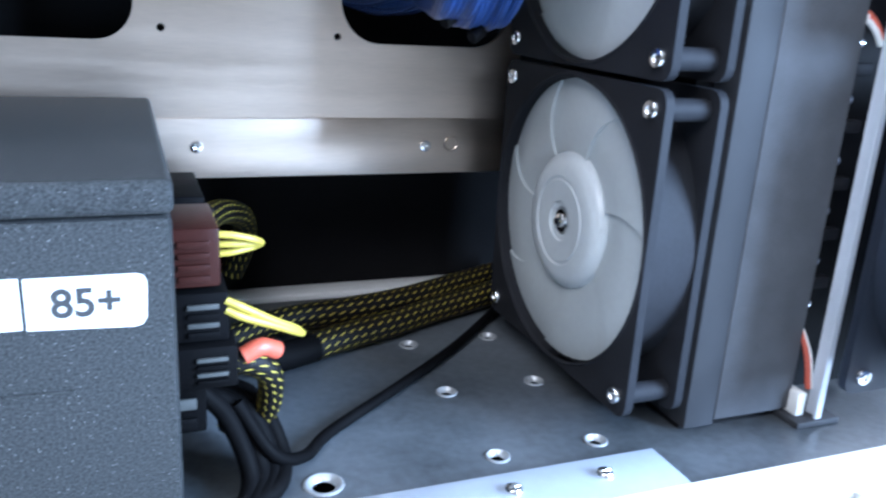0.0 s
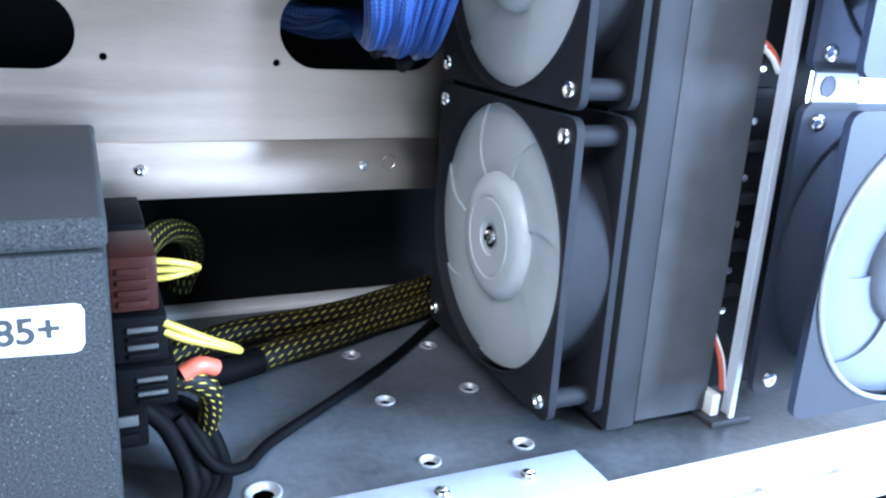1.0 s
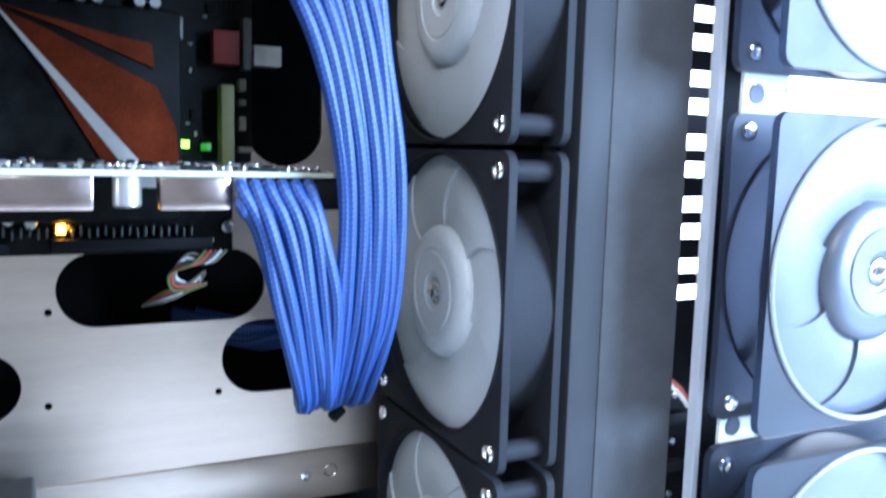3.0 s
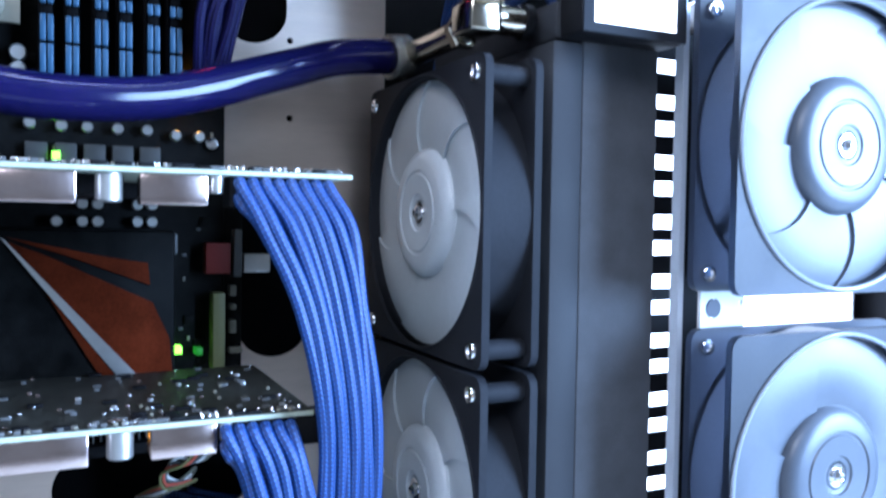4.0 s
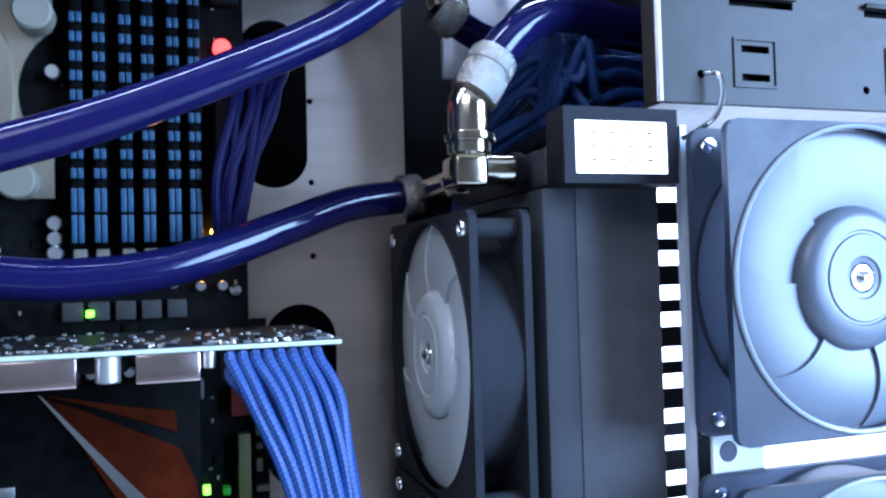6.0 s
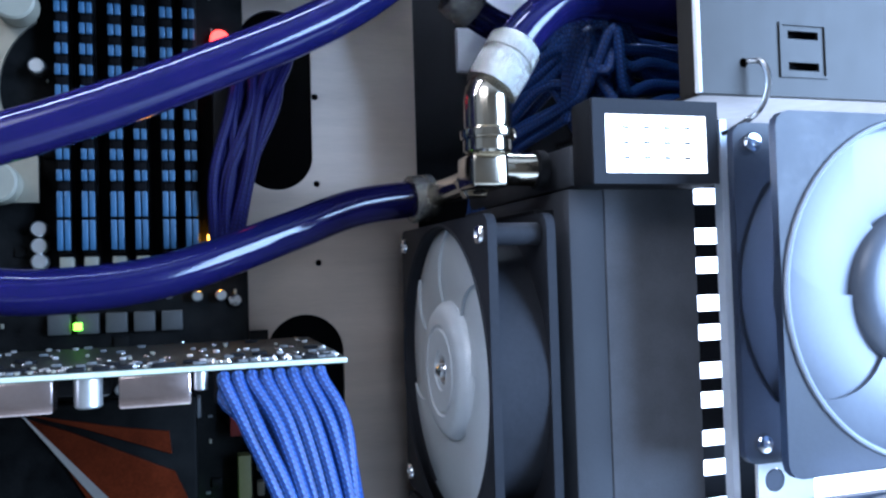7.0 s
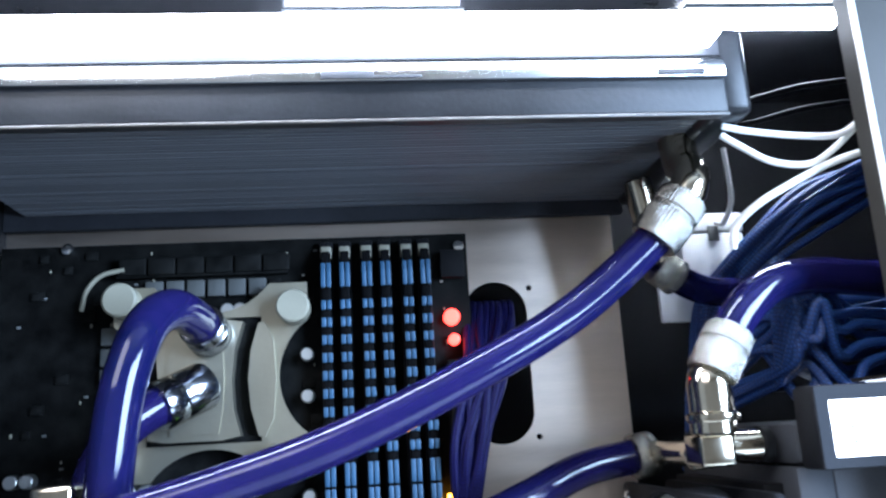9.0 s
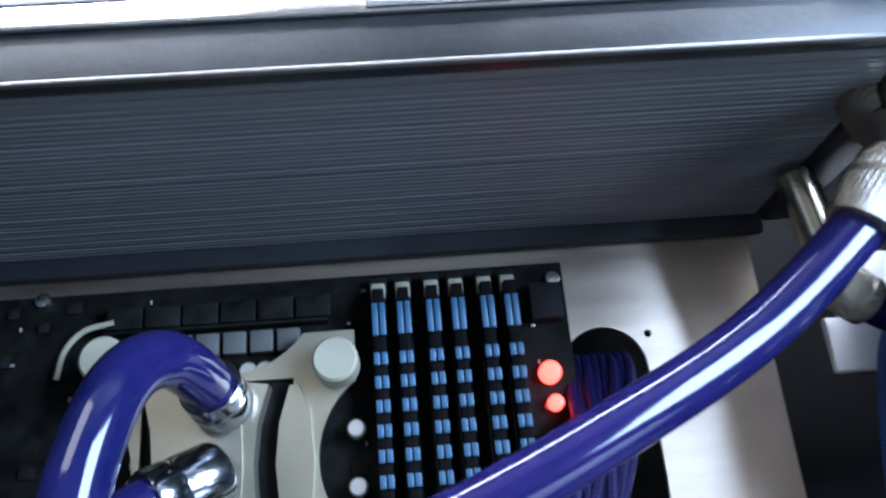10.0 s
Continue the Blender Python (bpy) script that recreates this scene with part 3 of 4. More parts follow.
for k in range(3):
    cable("yellow_wire", [(0.159, 0.209 + 0.003 * k, 0.0875 - 0.004 * k), (0.165, 0.209 + 0.003 * k, 0.0868 - 0.0035 * k), (0.1715, 0.211 + 0.003 * k, 0.0845 - 0.002 * k), (0.174, 0.217, 0.0815), (0.172, 0.226, 0.078)], 0.0011, M_YELLOW, "short yellow wire at a brown plug", "yellow wires")
for k in range(2):
    cable("yellow_wire", [(0.1615, 0.204, 0.0685 - 0.003 * k), (0.167, 0.204, 0.0655 - 0.003 * k), (0.176, 0.207, 0.0595 - 0.0015 * k), (0.1835, 0.211, 0.0545 - 0.001 * k), (0.187, 0.217, 0.05)], 0.0013, M_YELLOW, "short yellow wire at a black plug", "yellow wires")
whole("heat_shrink", hose([(0.1665, 0.205, 0.0495), (0.172, 0.206, 0.0515), (0.1775, 0.209, 0.0485)], 0.0029, 14, 6), M_RED, "short orange-red heat-shrink collar on a cable", "cable sleeve")
cable("braided_cable", [(0.163, 0.208, 0.047), (0.170, 0.208, 0.0455), (0.1755, 0.211, 0.039), (0.176, 0.218, 0.025), (0.172, 0.228, 0.012), (0.165, 0.24, 0.008)], 0.0042, M_BRAID, "black and yellow braided power cable", "braided cables", uv=(260, 10), seg=16)
cable("braided_cable", [(0.156, 0.28, 0.058), (0.163, 0.305, 0.063), (0.174, 0.333, 0.061), (0.186, 0.355, 0.052), (0.189, 0.368, 0.036), (0.183, 0.373, 0.018)], 0.0058, M_BRAID, "thick black and yellow braided cable", "braided cables", uv=(190, 12), seg=20)
cable("braided_cable", [(0.165, 0.302, 0.0095), (0.2, 0.325, 0.0095), (0.235, 0.332, 0.0095), (0.265, 0.340, 0.0095), (0.295, 0.352, 0.01), (0.34, 0.372, 0.01)], 0.0064, M_BRAID, "black and yellow braided cable along the back of the floor", "braided cables", 1.0, (190, 12), 20)
cable("braided_cable", [(0.205, 0.296, 0.007), (0.225, 0.305, 0.0075), (0.25, 0.314, 0.0078), (0.275, 0.326, 0.0078), (0.305, 0.338, 0.008), (0.35, 0.36, 0.008)], 0.0064, M_BRAID, "black and yellow braided cable on the floor", "braided cables", 1.0, (190, 12), 20)
cable("black_cable", [(0.182, 0.288, 0.008), (0.194, 0.291, 0.0073), (0.209, 0.2975, 0.007)], 0.0066, M_CABLE, "black heat-shrunk cable end on the floor", "black cables")
for k in range(4):
    cable("black_cable", [(0.154, 0.212 + 0.006 * k, 0.036 - 0.002 * k), (0.162 + 0.003 * k, 0.21 + 0.005 * k, 0.026), (0.168 + 0.004 * k, 0.204 + 0.004 * k, 0.008), (0.162 + 0.004 * k, 0.19 + 0.003 * k, 0.0035), (0.15, 0.18 + 0.004 * k, 0.0035)], 0.003, M_CABLE, "black cable hanging from the power supply plugs", "black cables")
cable("black_cable", [(0.165, 0.212, 0.03), (0.176, 0.208, 0.012), (0.188, 0.216, 0.0045), (0.201, 0.232, 0.0032), (0.237, 0.2605, 0.0032), (0.27, 0.288, 0.0032), (0.295, 0.312, 0.0035), (0.32, 0.337, 0.005)], 0.0022, M_CABLE, "thin black cable across the case floor", "black cables")

# ---- motherboard ----
board = thing("motherboard", "black motherboard with blue memory modules", "motherboard")
MB = 0.311
part("circuit_board", box((0.2281, MB + 0.0002, 0.243), (0.2364, MB + 0.0014, 0.333), 0.0004), M_PCB, board)
part("circuit_board", box((-0.008, MB, 0.2075), (0.228, MB + 0.0016, 0.5085), 0.0004), M_PCB, board)
for x, z in ((0.2235, 0.5015), (0.0245, 0.5065), (0.222, 0.347), (0.2255, 0.2185), (0.06, 0.2185), (0.105, 0.3475)):
    part("screw", SCREW, None, board, "steel mounting screw", m=Matrix.Translation((x, MB - 0.0002, z)) @ TOWARDS_CAMERA)


def cap_mesh(r, h):
    return finish(turned([(0, h), (r * 0.82, h), (r, h - r * 0.2), (r, 0.0006), (0, 0.0006)], seg=14), "capacitor", M_SILVER)


CAP, CAP_S = cap_mesh(0.0034, 0.008), cap_mesh(0.0024, 0.006)
CAPS = [(0.144, 0.4475), (0.144, 0.427), (0.105, 0.4715), (0.1112, 0.4715), (0.1174, 0.4715), (0.0685, 0.4485), (0.0667, 0.4405), (0.0655, 0.433), (0.0645, 0.425), (0.064, 0.4185), (0.066, 0.4665), (0.144, 0.3795), (0.144, 0.3725), (0.144, 0.366),
        (0.06, 0.386), (0.067, 0.386), (0.074, 0.3845), (0.006, 0.394), (0.013, 0.394), (0.148, 0.3515), (0.16, 0.351), (0.17, 0.351), (0.182, 0.351), (0.194, 0.351), (0.206, 0.3495), (0.216, 0.3495), (0.125, 0.22), (0.14, 0.2225), (0.148, 0.221), (0.158, 0.311), (0.168, 0.311), (0.174, 0.311), (0.19, 0.311), (0.196, 0.311), (0.168, 0.3185), (0.174, 0.3185), (0.19, 0.3185), (0.196, 0.3185)]
for x, z in CAPS:
    part("capacitor", CAP if z > 0.36 else CAP_S, None, board, "pale round capacitor", m=Matrix.Translation((x, MB, z)) @ TOWARDS_CAMERA)
CHOKE = finish(box((-0.0043, -0.0045, -0.0043), (0.0043, 0, 0.0043), 0.0006), "choke", M_CHOKEDARK)
for k in range(6):
    part("choke", CHOKE, None, board, place=(0.0685 + 0.0102 * k, MB - 0.0001, 0.4835))
for k in range(5):
    part("choke", CHOKE, None, board, place=(0.1505 + 0.0112 * k, MB - 0.0001, 0.3395))
for k in range(5):
    part("choke", CHOKE, None, board, place=(0.048, MB - 0.0001, 0.42 + 0.0102 * k))
rng = random.Random(4)
CHIPS = [finish(box((-w / 2, -h, -d / 2), (w / 2, 0, d / 2), 0.0002), "component", mt) for w, h, d, mt in
         ((0.002, 0.0009, 0.0012, M_GREY), (0.0012, 0.0008, 0.002, M_CREAM), (0.004, 0.0014, 0.004, M_PCB), (0.0016, 0.001, 0.001, M_SILVER), (0.006, 0.0014, 0.0045, M_PCB), (0.0008, 0.0008, 0.0016, M_CREAM))]
for k in range(330):
    x, z = rng.uniform(0.0, 0.225), rng.uniform(0.211, 0.504)
    if 0.05 < x < 0.14 and 0.38 < z < 0.48 or 0.149 < x < 0.212 and z > 0.355 or 0.12 < x < 0.2 and 0.22 < z < 0.31:
        continue
    part("component", CHIPS[rng.randrange(6)], None, board, place=(x, MB - 0.0001, z))
# sockets and headers along the edges
for x0, x1, z0, z1, h, mt in ((0.213, 0.2255, 0.484, 0.4985, 0.006, M_BLACK), (0.214, 0.226, 0.37, 0.441, 0.011, M_BLACK), (0.155, 0.218, 0.2095, 0.2145, 0.008, M_BLACK), (0.06, 0.14, 0.2095, 0.2135, 0.008, M_BLACK),
                              (0.2215, 0.227, 0.243, 0.2795, 0.010, M_GREENTAG), (0.2185, 0.2295, 0.288, 0.302, 0.009, M_SOCKETRED), (0.2312, 0.2348, 0.2865, 0.308, 0.008, M_GREY), (0.2355, 0.2475, 0.2885, 0.297, 0.009, M_SILVER), (0.2035, 0.2065, 0.297, 0.306, 0.008, M_GREY), (0.0, 0.2, 0.321, 0.3275, 0.011, M_BLACK), (0.0, 0.12, 0.236, 0.2425, 0.011, M_BLACK)):
    part("socket", box((x0, MB - h, z0), (x1, MB - 0.0001, z1), 0.0006), mt, board)
for z, w, h in ((0.2775, 0.003, 0.005), (0.2712, 0.003, 0.0025), (0.2605, 0.003, 0.006), (0.251, 0.006, 0.0025)):
    part("header", box((0.2298, MB - 0.006, z), (0.2298 + w, MB - 0.0001, z + h), 0.0005), M_CREAM, board, "pale header")
for x, z, w, mt, nm in ((0.2178, 0.4636, 0.0042, M_LEDRED, "red"), (0.2185, 0.452, 0.0029, M_LEDRED, "red")):
    part("light", turned([(0, 0.006), (w * 0.8, 0.0055), (w, 0.004), (w, 0), (0, 0)], Matrix.Translation((x, MB, z)) @ TOWARDS_CAMERA, 20), mt, board, "glowing red button")
for x, z, mt, nm in ((0.207, 0.254, M_LEDGREEN, "green"), (0.216, 0.253, M_LEDDIM, "green"), (0.158, 0.3385, M_LEDGREEN, "green"), (0.1588, 0.2185, M_LEDAMBER, "amber"), (0.2105, 0.369, M_LEDAMBER, "amber"), (0.2125, 0.3745, M_LEDAMBER, "amber"), (0.2155, 0.371, M_LEDAMBER, "amber")):
    part("light", box((x - 0.0016, MB - 0.0075, z - 0.0016), (x + 0.0016, MB - 0.0001, z + 0.0016), 0.0003), mt, board, f"tiny {nm} light")
PIN_ROW = finish(box((-0.0004, -0.006, -0.002), (0.0004, 0, 0.002), 0.0002), "header_pin", M_CHOKEDARK)
for k in range(26):
    part("header_pin", PIN_ROW, None, board, place=(0.132 + 0.0031 * k, MB - 0.0001, 0.2165 + 0.0006 * (k % 3)))
part("mounting_ring", turned([(0.0016, 0), (0.0036, 0), (0.0036, 0.0008), (0.0016, 0.0008), (0.0016, 0)], Matrix.Translation((0.152, MB - 0.0001, 0.2255)) @ TOWARDS_CAMERA, 20), M_SILVER, board, "bright solder ring")
# memory: slots belong to the board, modules are things
MOD = finish(box((-0.0022, -0.0085, -0.0645), (0.0022, 0, 0.0645), 0.0005), "body", M_CABLE)
FIN_S = finish(box((-0.0011, -0.0016, -0.0023), (0.0011, 0, 0.0023), 0.0003), "fin", M_BLUE)
FIN_M = finish(box((-0.0011, -0.0016, -0.0053), (0.0011, 0, 0.0053), 0.0003), "fin", M_BLUE)
FIN_L = finish(box((-0.0011, -0.0016, -0.0062), (0.0011, 0, 0.0062), 0.0003), "fin", M_BLUE)
LATCH = finish(box((-0.0028, -0.009, -0.0032), (0.0028, 0, 0.0032), 0.0008), "latch", M_CREAM)
SLOT = finish(box((-0.0033, -0.0055, -0.0705), (0.0033, 0, 0.0705), 0.0005), "memory_slot", M_BLACK)
for k, x in enumerate((0.1546, 0.1640, 0.1750, 0.1844, 0.1954, 0.2045)):
    part("memory_slot", SLOT, None, board, place=(x, MB - 0.0001, 0.4345))
    part("latch", LATCH, None, board, "pale latch", place=(x, MB - 0.0003, 0.4985))
    part("latch", LATCH, None, board, "pale latch", place=(x, MB - 0.0003, 0.3645))
    mod = thing("memory_module", "black memory module with blue fins", "memory", (x, MB - 0.0056, 0.4335), "memory modules")
    part("body", MOD, None, mod)
    for z, f in [(0.052, FIN_L)] + [(0.037 - 0.0087 * i, FIN_S) for i in range(9)] + [(-0.0445, FIN_M), (-0.0572, FIN_L)]:
        for dx in (-0.0014, 0.0014):
            part("fin", f, None, mod, "blue fin", place=(dx, -0.0086, z))

vrm = thing("voltage_heat_sink", "black finned heat sink on the motherboard", "heat sink")
part("base", box((0.05, MB - 0.006, 0.4895), (0.135, MB - 0.0002, 0.5), 0.0008), M_PCB, vrm)
for k in range(6):
    part("fin", box((0.0521 + 0.01417 * k, MB - 0.0085, 0.4905), (0.0653 + 0.01417 * k, MB - 0.006, 0.499), 0.0006), M_PCB, vrm)

# chipset heat sink with its orange and silver motif
sink = thing("chipset_heat_sink", "black chipset heat sink with orange panel and silver stripe", "heat sink")
part("block", box((0.1, 0.2985, 0.222), (0.205, MB - 0.0002, 0.3075), 0.002), M_PCB, sink)
part("inlay", sheet([(0.139, 0.3045), (0.1755, 0.2965), (0.1935, 0.2935), (0.1945, 0.284), (0.16, 0.2975)], [], 0.001, at_y(0.2973)), M_ORANGE, sink, "orange-red inlay")
part("inlay", sheet([(0.139, 0.303), (0.155, 0.2965), (0.1955, 0.2765), (0.2025, 0.2605), (0.2045, 0.236), (0.1975, 0.236)], [], 0.001, at_y(0.2973)), M_ORANGE, sink, "orange-red inlay")
part("inlay", sheet([(0.152, 0.2855), (0.1875, 0.236), (0.1805, 0.236), (0.165, 0.2625)], [], 0.001, at_y(0.2973)), M_ORANGE, sink, "orange-red inlay")
part("inlay", sheet([(0.1375, 0.3045), (0.1395, 0.303), (0.1975, 0.236), (0.1885, 0.236)], [], 0.0012, at_y(0.2970)), M_SILVER, sink, "silver stripe")
for z in (0.246, 0.2535, 0.261):
    part("inlay", box((0.118, 0.2974, z), (0.128, 0.2984, z + 0.005), 0.0003), M_SILVER, sink, "small silver mark")

# processor water block
block = thing("cpu_water_block", "nickel processor water block with black base", "water block")
KN = [(0.1387, 0.4695), (0.0575, 0.4755), (0.1315, 0.397), (0.0545, 0.399)]


def bracket_outline(cx, cz, half, reach, r):
    """A square plate with a round bite out of each side."""
    out = []
    top = math.acos((reach - half) / r)
    for q in range(4):
        a0 = radians(90 * q)
        pts = [(half, -half)] + [(reach - r * math.cos(top - 2 * top * k / 14), -r * math.sin(top - 2 * top * k / 14)) for k in range(15)]
        out += [(cx + x * math.cos(a0) - z * math.sin(a0), cz + x * math.sin(a0) + z * math.cos(a0)) for x, z in pts]
    return out


part("bracket", sheet(bracket_outline(0.0985, 0.4365, 0.0465, 0.0671, 0.0346), [rect(0.0685, 0.4065, 0.1225, 0.4665)], 0.002, at_y(0.2985)), M_BRACKET, block, "satin nickel bracket with concave sides")
part("base", box((0.0675, 0.3012, 0.4055), (0.1228, MB - 0.0002, 0.4675), 0.0015), M_PCB, block)
part("top_plate", sheet([(0.0705, 0.4095), (0.0785, 0.408), (0.104, 0.4078), (0.1135, 0.4095), (0.1102, 0.422), (0.1093, 0.436), (0.1106, 0.45), (0.1145, 0.4635), (0.104, 0.4652), (0.0785, 0.465), (0.0705, 0.4635), (0.0738, 0.45), (0.075, 0.436), (0.0738, 0.422)], [], 0.0085, at_y(0.2925)), M_BRACKET, block, "satin nickel cover plate")
part("inner_plate", sheet([(0.0812, 0.411), (0.1035, 0.411), (0.1052, 0.422), (0.1058, 0.436), (0.1052, 0.45), (0.1035, 0.462), (0.0812, 0.462), (0.0795, 0.45), (0.0788, 0.436), (0.0795, 0.422)], [], 0.0008, at_y(0.2916)), M_BRACKET, block, "raised middle of the cover plate")
part("side_plate", sheet([(0.1215, 0.409), (0.1245, 0.4085), (0.1285, 0.417), (0.1298, 0.436), (0.1285, 0.455), (0.1245, 0.4635), (0.1215, 0.463), (0.1178, 0.45), (0.1165, 0.436), (0.1178, 0.422)], [], 0.0034, at_y(0.295)), M_BRACKET, block, "crescent side plate")
for x, z in KN:
    part("thumb_nut", turned([(0, 0.0125), (0.0072, 0.0125), (0.0082, 0.0115), (0.0082, 0.0005), (0.003, 0), (0.003, -0.0105), (0, -0.0105)], Matrix.Translation((x, 0.2983, z)) @ TOWARDS_CAMERA, 24), M_CREAM, block, "pale round thumb nut")
cable("pale_wire", [(0.034, 0.306, 0.474), (0.037, 0.304, 0.484), (0.044, 0.303, 0.491), (0.055, 0.303, 0.4935)], 0.0012, M_CREAM, "short pale curved wire on the motherboard")


# ---- graphics cards ----
def graphics_card(z, tip, dx, label):
    card = thing("graphics_card", label, "graphics card", group="graphics cards")
    part("circuit_board", box((-0.006, 0.2055, z - 0.0008), (tip, 0.3, z + 0.0008), 0.0002), M_PCBEDGE, card, "pale-edged circuit board")
    part("solder_side", box((-0.005, 0.2062, z + 0.0009), (tip - 0.0006, 0.2995, z + 0.0012)), M_SOLDER, card)
    part("water_block", box((0.0, 0.223, z - 0.0085), (tip - 0.075, 0.285, z - 0.001), 0.001), M_BLACK, card, "black water block")
    for x0, x1 in ((0.108, 0.134), (0.138, 0.1635), (0.182, 0.2035)):
        part("choke", box((x0 + dx, 0.2065, z - 0.0112), (x1 + dx, 0.217, z - 0.001), 0.0008), M_CHOKE, card, "shiny metal choke")
    part("capacitor", rod((0.173 + dx, 0.211, z - 0.0105), (0.173 + dx, 0.211, z - 0.0009), 0.0042, 18), M_SILVER, card, "silver capacitor")
    part("capacitor", rod((0.2065 + dx, 0.2085, z - 0.007), (0.2065 + dx, 0.2085, z - 0.0009), 0.0022, 14), M_SILVER, card)
    for k in range(2):
        part("power_socket", box((0.2105 + dx + 0.018 * k, 0.2068, z - 0.0115), (0.2275 + dx + 0.018 * k, 0.221, z - 0.001), 0.0007), M_BLACK, card, "black power socket")
    r = random.Random(int(z * 1000))
    for k in range(290):
        x, y = r.uniform(0.06, tip - 0.003), 0.2072 + 0.09 * r.random() ** 3.2
        b = CHIPTOP[r.randrange(len(CHIPTOP))]
        part("component", b, None, card, place=(x, y, z + 0.0012))
    for k in range(24):
        part("component", CHIPTOP[(3, 0, 6, 3, 1)[k % 5]], None, card, place=(0.095 + 0.0042 * k + r.uniform(-.001, .001), 0.2078, z + 0.0012))
    for k in range(9):
        part("solder_pin", PIN, None, card, place=(tip - 0.0045 - 0.0048 * k, 0.2085, z + 0.0008))
    return card


CHIPTOP = [finish(box((-w / 2, -d / 2, 0), (w / 2, d / 2, h), 0.0002), "component", mt) for w, d, h, mt in
           ((0.002, 0.0012, 0.001, M_SILVER), (0.0012, 0.002, 0.0009, M_CREAM), (0.003, 0.002, 0.0009, M_GREY), (0.002, 0.002, 0.001, M_GREY), (0.0015, 0.001, 0.0008, M_CHOKE), (0.005, 0.003, 0.0012, M_BLACK), (0.001, 0.0018, 0.0011, M_STEEL))]
PIN = finish(turned([(0, 0), (0.0011, 0), (0.0009, 0.0012), (0.0004, 0.002), (0, 0.002)], seg=10), "solder_pin", M_STEEL)
graphics_card(0.3285, 0.2535, 0.0, "upper graphics card with a pale board edge and shiny chokes")
graphics_card(0.2450, 0.2400, 0.0035, "lower graphics card with a pale board edge and shiny chokes")


# ---- blue sleeved power cables of the cards ----
def cable_bundle(starts, mids, end, label, group, seed, r=0.0021):
    q = random.Random(seed)
    for i, (s, off) in enumerate(starts):
        pts = [s, (s[0] + 0.0005, s[1] - 0.0035, s[2] - 0.003)]
        for j, (m, spread) in enumerate(mids):
            jit = 0.0011
            pts.append((m[0] + off[0] * spread + q.uniform(-jit, jit), m[1] + off[1] * spread + q.uniform(-jit, jit), m[2] + q.uniform(-jit, jit)))
        pts.append((end[0] + off[0] * 0.6, end[1], end[2] + off[1] * 0.6))
        pts.append((end[0] - 0.022 + off[0] * 0.5, end[1] + 0.01, end[2] - 0.004 + off[1] * 0.8 + q.uniform(-0.004, 0.004)))
        pts.append((end[0] - 0.06, end[1] + 0.012, end[2] + 0.006 + q.uniform(-0.006, 0.006)))
        cable("sleeved_cable", pts, r, M_SLEEVE, label, group, seg=9, n=8)


def socket_starts(x0, z, n):
    out = []
    for row in range(2):
        for k in range(n):
            out.append(((x0 + 0.0044 * k, 0.2062, z - 0.0028 - 0.0052 * row), ((k - (n - 1) / 2) * 0.0044, (row - 0.5) * 0.006)))
    return out


cable_bundle(socket_starts(0.2135, 0.3285, 8), [((0.2355, 0.199, 0.309), 0.95), ((0.2425, 0.194, 0.283), 0.72), ((0.2495, 0.196, 0.245), 0.62), ((0.2545, 0.21, 0.2), 0.62), ((0.2565, 0.232, 0.167), 0.55), ((0.2605, 0.256, 0.1505), 0.5), ((0.2675, 0.285, 0.151), 0.5), ((0.276, 0.325, 0.156), 0.5)], (0.28, 0.352, 0.16),
             "blue braided power cable of the upper graphics card", "upper card cables", 1)
cable_bundle(socket_starts(0.2095, 0.2450, 6), [((0.2255, 0.203, 0.227), 0.95), ((0.232, 0.207, 0.2), 0.8), ((0.2395, 0.222, 0.168), 0.6), ((0.2455, 0.245, 0.1545), 0.5), ((0.255, 0.28, 0.153), 0.5), ((0.266, 0.325, 0.156), 0.5)], (0.268, 0.35, 0.16),
             "blue braided power cable of the lower graphics card", "lower card cables", 2)
for x, y, z in ((0.2475, 0.255, 0.149), (0.259, 0.256, 0.144)):
    whole("cable_tie", rod((x - 0.002, y, z), (x + 0.003, y + 0.002, z + 0.003), 0.0026, 10), M_BLACK, "black cable tie head under the blue bundle", "cable tie")
# blue cables from the large slot to the board
q = random.Random(9)
for k in range(16):
    f, d = k % 8, k // 8
    cable("sleeved_cable", [(0.2135 + 0.0014 * f, 0.2985 - 0.003 * d, 0.37 + q.uniform(-.002, .002)), (0.2165 + 0.0019 * f + q.uniform(-.003, .003), 0.2935 - 0.004 * d + q.uniform(-.002, .002), 0.40), (0.221 + 0.0026 * f + q.uniform(-.0035, .0035), 0.297 - 0.004 * d + q.uniform(-.002, .002), 0.43), (0.225 + 0.0032 * f, 0.309 - 0.002 * d, 0.454 + q.uniform(-.003, .003)), (0.2285 + 0.0033 * f, 0.325, 0.468 + 0.003 * d), (0.230 + 0.0033 * f, 0.35, 0.475)], 0.0021, M_VIOLET, "dark violet braided cable out of the tray slot", "tray slot cables", seg=8)
# thin wires looped over the lower slot
for k, mt in enumerate((M_CREAM, M_WHITEWIRE, M_GREY, M_RED, M_GREENTAG)):
    d = 0.0022 * k
    cable("thin_wire", [(0.224 - d, 0.304, 0.2085), (0.2175 - d, 0.3035 - 0.001 * k, 0.2035), (0.209 - d, 0.305, 0.2075 - d), (0.2025, 0.3065, 0.2 - d), (0.207 + d, 0.308, 0.1935), (0.2155 - d, 0.31, 0.1985 - d), (0.212, 0.315, 0.191), (0.2, 0.319, 0.1845 + 0.5 * d), (0.192, 0.335, 0.18)], 0.0007, mt, "thin wire looped over the edge of the tray slot", "thin wires", seg=7)

